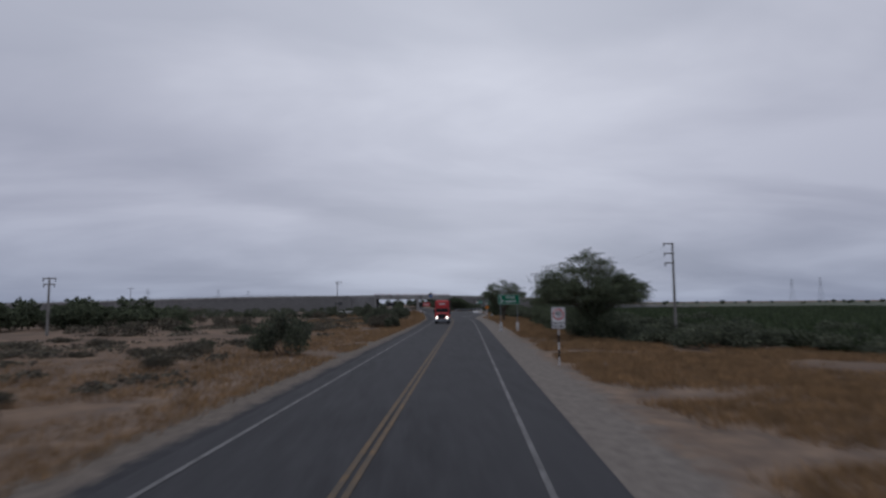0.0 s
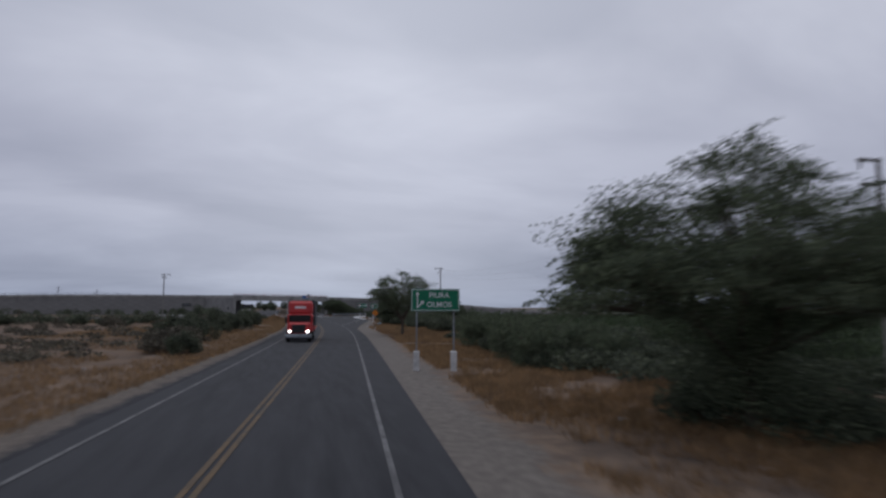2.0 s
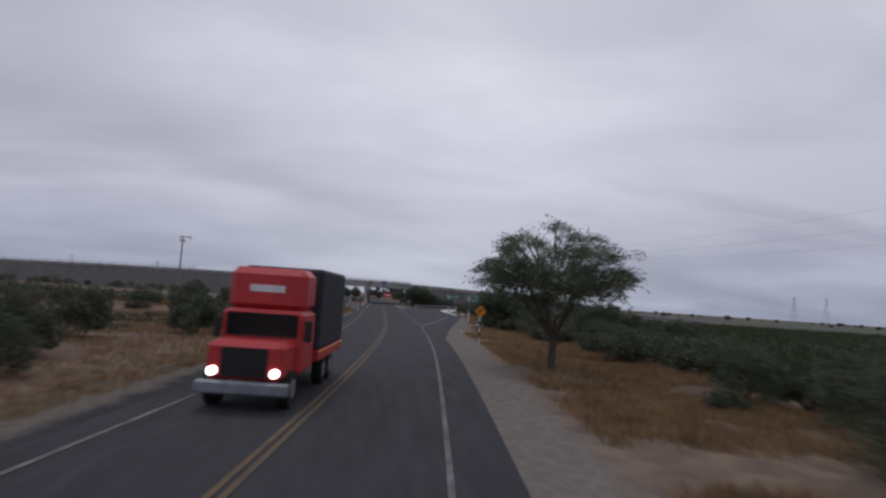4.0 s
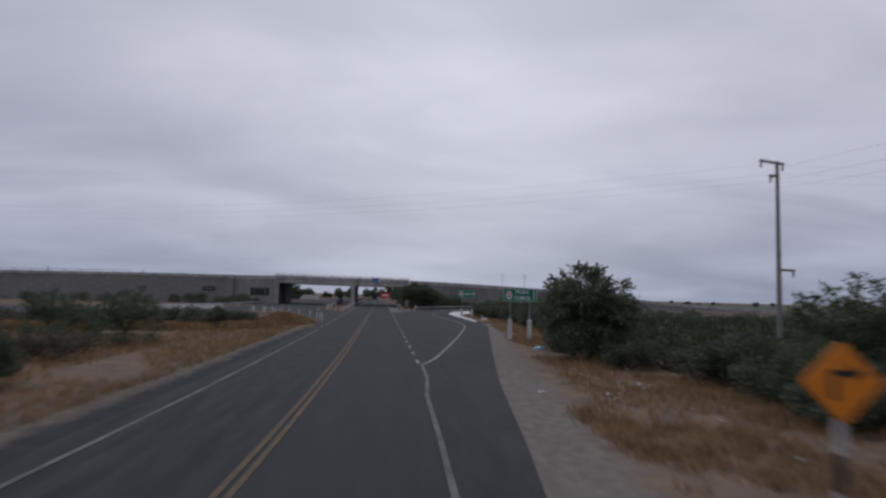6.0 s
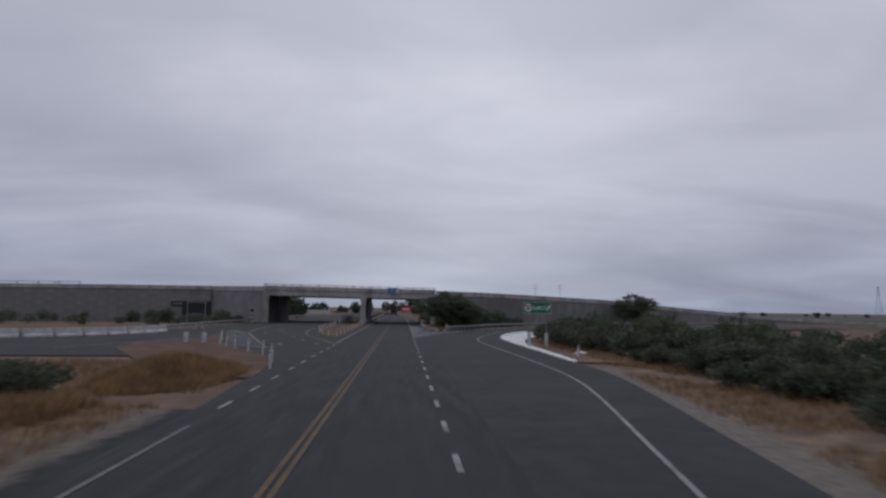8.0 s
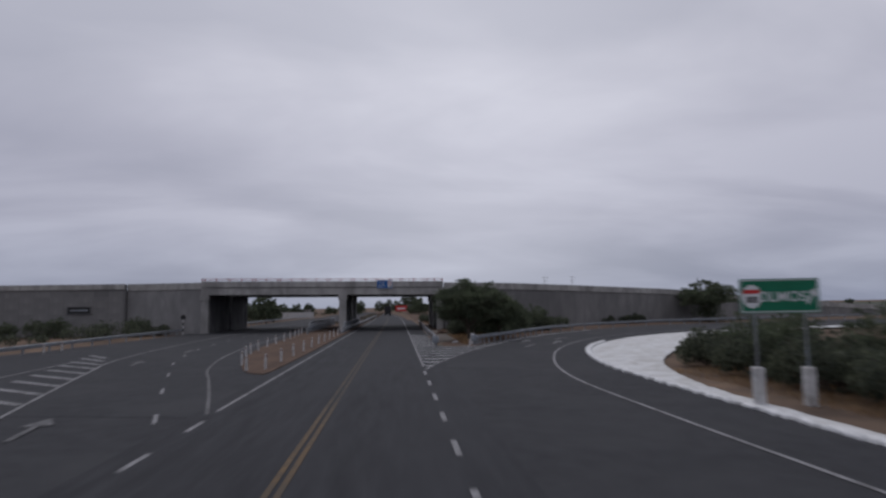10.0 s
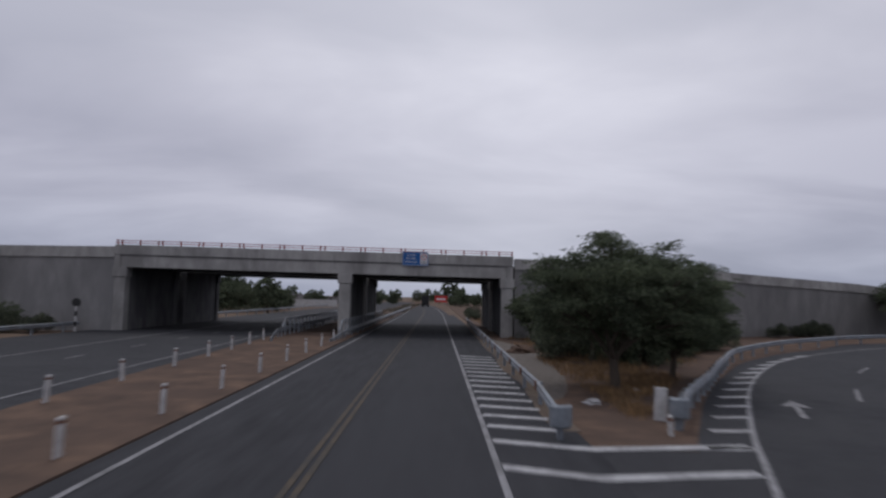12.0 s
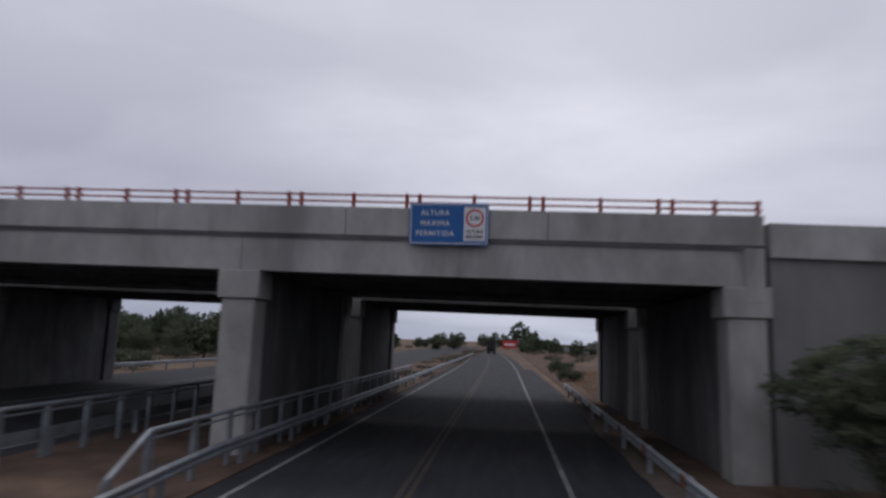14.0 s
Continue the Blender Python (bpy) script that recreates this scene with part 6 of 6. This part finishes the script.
for _ in range(9000):                                       # the clearing where the walk begins
    y = g.uniform(-292, -252)
    x = mid(y) + 14 + 14 * g.random()
    if noise.noise(Vector((x * 0.15, y * 0.15, 19))) > -0.05:
        spots.append((x, y))
for _ in range(15000):
    y = g.uniform(-44, 60)
    x = g.uniform(6.6, max(8, min(30, 9 + (y + 40) * 0.5)))
    if noise.noise(Vector((x * 0.3, y * 0.3, 5))) > -0.08 and not (y > -5 and y < 20) and 8.4 < x < 11 + (y + 40) * 0.5:
        spots.append((x, y))
for _ in range(1500):
    y = g.uniform(-108, -94)
    x = g.uniform(-22, -5.4)
    if x < -5.6 - (y + 108) * 0.2:
        spots.append((x, y))
blades("dry_grass", spots, 0.17, GRASS_DRY, "short straw-coloured dry grass tufts", "dry grass", 22, 8, 0.09)



def mound_height(x, y):
    """Height of the grassy rise at the nose of the junction."""
    q = min(1.0, math.hypot((x + 8.4) / 3.0, (y + 102.5) / 6.0))
    return -0.16 + 0.86 * (0.5 + 0.5 * math.cos(math.pi * q)) * (1 + 0.3 * noise.noise(Vector((x * 0.5, y * 0.5, 1))))


def mound(x, y, rx, ry):
    """A low rise of loose soil under the grass at the nose of the junction."""
    verts, faces, n, m = [], [], 20, 7
    for j in range(m):
        q = j / (m - 1)
        for i in range(n):
            a = math.tau * i / n
            px, py = x + rx * q * math.cos(a), y + ry * q * math.sin(a)
            verts.append((px, py, mound_height(px, py)))
    for j in range(m - 1):
        for i in range(n):
            a, b = j * n + i, j * n + (i + 1) % n
            faces.append((a, b, b + n, a + n))
    return tagged(raw("soil_mound", verts, faces, PALE_SOIL), "low mound of orange soil overgrown with dry grass", "mound", kind="structure")


mound(-8.4, -102.5, 3.0, 6.0)
tall = []
for _ in range(2200):                                       # the mound's own grass
    a, q = g.uniform(0, math.tau), math.sqrt(g.random())
    tall.append((-8.4 + 2.9 * q * math.cos(a), -102.5 + 5.9 * q * math.sin(a)))
blades("dry_grass", tall, 0.36, GRASS_DRY, "straw-coloured dry grass covering the mound", "dry grass", 24, 16, 0.05, mound_height)
tall = []
for _ in range(5200):                                       # a straw belt along the fence and behind it
    x = -8 - 34 * g.random()
    y = -113.0 + (x + 8) * 0.5 * (1 if x > -22 else 0) - (7 if x <= -22 else 0) + g.normal() * 1.1
    if noise.noise(Vector((x * 0.35, y * 0.35, 8))) > -0.25:
        tall.append((x, y))
blades("dry_grass", tall, 0.42, GRASS_DRY, "knee-high straw-coloured dry grass", "dry grass", 23, 16, 0.045)

# ---- the whitewashed bank inside the loop ----
INNER = curve_points([(13.9, -93), (14.2, -84), (14.3, -76), (14.9, -70.5), (17.0, -63), (21.5, -55), (28, -46), (36, -38), (46, -31), (60, -26)], 10)
EDGE = curve_points([(13.55, -93), (13.5, -84), (13.5, -76), (13.5, -70), (13.9, -62), (16.1, -52), (20.0, -43.2), (28, -32.4), (40, -24.6), (60, -17.8)], 10)
n = len(EDGE)
verts, faces = [], []
for k, (a, b) in enumerate(zip(EDGE, INNER)):
    rise = min(1.0, (b - a).length / 8)
    for j in range(9):
        u = j / 8
        p = a.lerp(b, u)
        z = -0.08 + 0.14 * min(1, u * 6) + 0.16 * rise * u + 0.05 * noise.noise(Vector((p.x * 1.4, p.y * 1.4, 2)))
        verts.append((p.x, p.y, z))
for k in range(n - 1):
    for j in range(8):
        a = k * 9 + j
        faces.append((a, a + 1, a + 10, a + 9))
BANK = tagged(raw("white_bank", verts, faces, WHITE_STONE), "whitewashed stone bank inside the curve of the ramp", "embankment", kind="structure")
# the soil behind it
soil_in = [(p.x, p.y) for p in INNER]
ribbon("soil_bank", soil_in, [(max(x + 14, 30 + 0.8 * (y + 93)), y + (-4 if y < -80 else 0)) for x, y in soil_in], 0.02, SOIL, 0.3, "dry soil under the bushes behind the bank", "verge")


def stone_mesh(seed):
    g2 = np.random.default_rng(seed)
    bm2 = bmesh.new()
    bmesh.ops.create_icosphere(bm2, subdivisions=1, radius=0.5)
    for v in bm2.verts:
        v.co *= 0.8 + 0.35 * g2.random()
        v.co.z *= 0.55
    return mesh_of("stone", bm2, WHITE_STONE)


# ---- litter ----
def litter(x, y, s, mat, label, category="litter"):
    bm2 = bmesh.new()
    bmesh.ops.create_icosphere(bm2, subdivisions=2, radius=0.5)
    for v in bm2.verts:
        q = noise.noise(Vector((v.co.x * 3 + x, v.co.y * 3 + y, v.co.z * 3)))
        v.co *= 0.75 + 0.6 * q
        v.co.z *= 0.35
    ob = part("litter", bm2, mat)
    ob.matrix_basis = pose(x, y, s * 0.08 - 0.06, 0, 0, x * 77) @ Matrix.Diagonal((s, s * 0.7, s, 1))
    return tagged(ob, label, category, "roadside litter")


litter(11.9, -131.4, 1.1, TRASH_BLUE, "crumpled pale blue plastic sheet on the verge", "plastic sheet")
litter(15.9, -87.0, 1.5, TRASH_WHITE, "crumpled white sheet on the soil", "sheet")
for _ in range(36):
    y = rng.uniform(-275, -105)
    x = (mid(y) + rng.uniform(8.5, 13)) if y < -150 else 8.8 + (y + 150) * 0.12 + rng.uniform(0, 4)
    litter(x, y, rng.uniform(0.12, 0.32), TRASH_WHITE, "scrap of white litter on the verge")
for x, y, q in ((1.84, -255.6, 0.3), (2.1, -255.9, 0.22), (0.82, -258.5, 0.28), (1.21, -258.9, 0.34), (0.9, -259.7, 0.3), (0.63, -251.5, 0.22), (4.5, -234.7, 0.4), (5.7, -238.8, 0.34), (4.4, -240.5, 0.34), (11.76, -146.8, 0.4), (7.35, -148.9, 0.34), (9.6, -149.4, 0.4)):
    litter(x, y, q, TRASH_WHITE, "scrap of white litter on the verge")
for _ in range(14):
    y = rng.uniform(-270, -160)
    litter(mid(y) - rng.uniform(7, 11), y, rng.uniform(0.14, 0.35), TRASH_WHITE, "scrap of white litter on the verge")


def soil_heap(x, y, s):
    bm2 = bmesh.new()
    bmesh.ops.create_icosphere(bm2, subdivisions=3, radius=1.0)
    for v in bm2.verts:
        v.co *= 0.8 + 0.5 * noise.noise(v.co * 1.7 + Vector((x, y, 0)))
        v.co.z *= 0.45
    ob = part("soil_heap", bm2, PALE_SOIL)
    ob.matrix_basis = pose(x, y, -0.1) @ Matrix.Diagonal((s, s, s, 1))
    return tagged(ob, "low heap of loose orange soil behind the rail", "soil heap")


litter(7.7, -38.5, 1.0, TRASH_WHITE, "crumpled white sheet on the orange soil", "sheet")
litter(10.2, -35.4, 0.6, TRASH_WHITE, "crumpled white sheet on the orange soil", "sheet")
soil_heap(7.9, -19.5, 1.2)
soil_heap(8.6, -15.5, 0.9)


# ---- low buildings far beyond the bridge ----
def low_house(x, y, w, d, h, label):
    ob = thing("house", label, "house", "distant houses", at=pose(x, y, 0))
    bm2 = bmesh.new()
    box(bm2, -w / 2, w / 2, -d / 2, d / 2, -0.2, h)
    wall = part("wall", bm2, HOUSE_WALL, ob)
    bm2 = bmesh.new()
    box(bm2, -w / 2 - 0.3, w / 2 + 0.3, -d / 2 - 0.4, d / 2 + 0.3, h, h + 0.25)
    part("roof", bm2, ROOF_GREY, ob)
    for k in (-0.3, 0.05):
        part("window", box(bmesh.new(), w * k, w * k + 1.2, -d / 2 - 0.03, -d / 2 - 0.004, 1.0, 2.1), GLASS_DARK, wall)
    part("door", box(bmesh.new(), w * 0.3, w * 0.3 + 1.0, -d / 2 - 0.03, -d / 2 - 0.004, 0.0, 2.1), DARK_METAL, wall)


low_house(-46, 200, 14, 8, 2.6, "low white building far beyond the bridge")
low_house(-60, 175, 22, 9, 3.4, "low pale building far beyond the bridge")
low_house(30, 205, 12, 8, 3.0, "low pale house far beyond the bridge")


def boundary_wall(x0, x1, y):
    ob = thing("boundary_wall", "long low whitewashed boundary wall far beyond the bridge", "wall", at=pose(x0, y, 0))
    bm2 = bmesh.new()
    box(bm2, 0, x1 - x0, 0, 0.25, -0.3, 1.9)
    part("wall", bm2, WHITE_PAINT, ob)
    bm2 = bmesh.new()
    box(bm2, -0.05, x1 - x0 + 0.05, -0.06, 0.31, 1.904, 2.05, 0.02)
    part("coping", bm2, WHITE_PAINT, ob)


boundary_wall(-46, -27, 124)


def hazard_board(x, y):
    """A low board of upright black and pale stripes where the two rails of the median close up."""
    ob = thing("hazard_board", "low board with upright black and white stripes on the median", "hazard board", at=pose(x, y, 0))
    for i in range(8):
        part("stripe", box(bmesh.new(), -0.6 + 0.15 * i, -0.6 + 0.15 * i + 0.148, 0, 0.04, 0.3, 0.85), (WHITE_PAINT, BLACK_PAINT)[i % 2], ob)
    for q in (-0.5, 0.5):
        part("post", box(bmesh.new(), q - 0.04, q + 0.04, 0.042, 0.12, -0.2, 0.8), STEEL, ob)


hazard_board(-5.6, 20.6)


# added tube and brackets: imitate the girder's lower edge catching light between the decks
def conduit(x0, x1, y, z):
    ob = thing("conduit", "pale tube standing in for the lit lower edge of the second girder", "pipe")
    bm2 = bmesh.new()
    tube(bm2, (x0, y, z + zdeck(x0)), (x1, y, z + zdeck(x1)), 0.055, n=8)
    part("pipe", bm2, CONCRETE, ob)
    for k in range(6):
        q = x0 + (x1 - x0) * (k + 0.5) / 6
        part("bracket", box(bmesh.new(), q - 0.03, q + 0.03, y + 0.02, y + 0.2, z + zdeck(q) - 0.04, z + zdeck(q) + 0.07), DARK_METAL, ob)


conduit(-4.9, 8.0, 8.0, 5.62)
conduit(-24.6, -6.4, 8.0, 5.62)


# ---- pieces: cast panels of the long wall, whitewashed kerb stones ----
def panel_mesh(w, h):
    bm2 = bmesh.new()
    box(bm2, -w / 2, w / 2, -0.03, 0.05, -h / 2, h / 2, 0.01)
    return mesh_of("panel", bm2, WALL_GREY)


PANEL = panel_mesh(1.972, 1.572)
for i in range(38):
    x = -37.4 - 2.0 * i
    top = float(np.interp(x, [p[0] for p in LW2], LT2)) - 0.7
    for j in range(4):
        z = 0.7 + 1.6 * j + (0.8 if i % 2 else 0.0)
        if z + 0.77 < top:
            ob = new("panel", PANEL)
            ob.parent = PANEL_WALL
            ob.location = (x, -5.905, z)
STONES = [stone_mesh(40 + k) for k in range(5)]
run = [p for p in densify([(p.x, p.y) for p in EDGE[:62]], 0.36)]
for k, p in enumerate(run[:290]):
    ob = new("stone", STONES[k % 5])
    ob.parent = BANK
    ob.matrix_basis = pose(p.x + 0.12 + 0.08 * math.sin(k * 1.7), p.y, 0.03, 0, 0, k * 47) @ Matrix.Diagonal((0.46, 0.42, 0.45, 1))
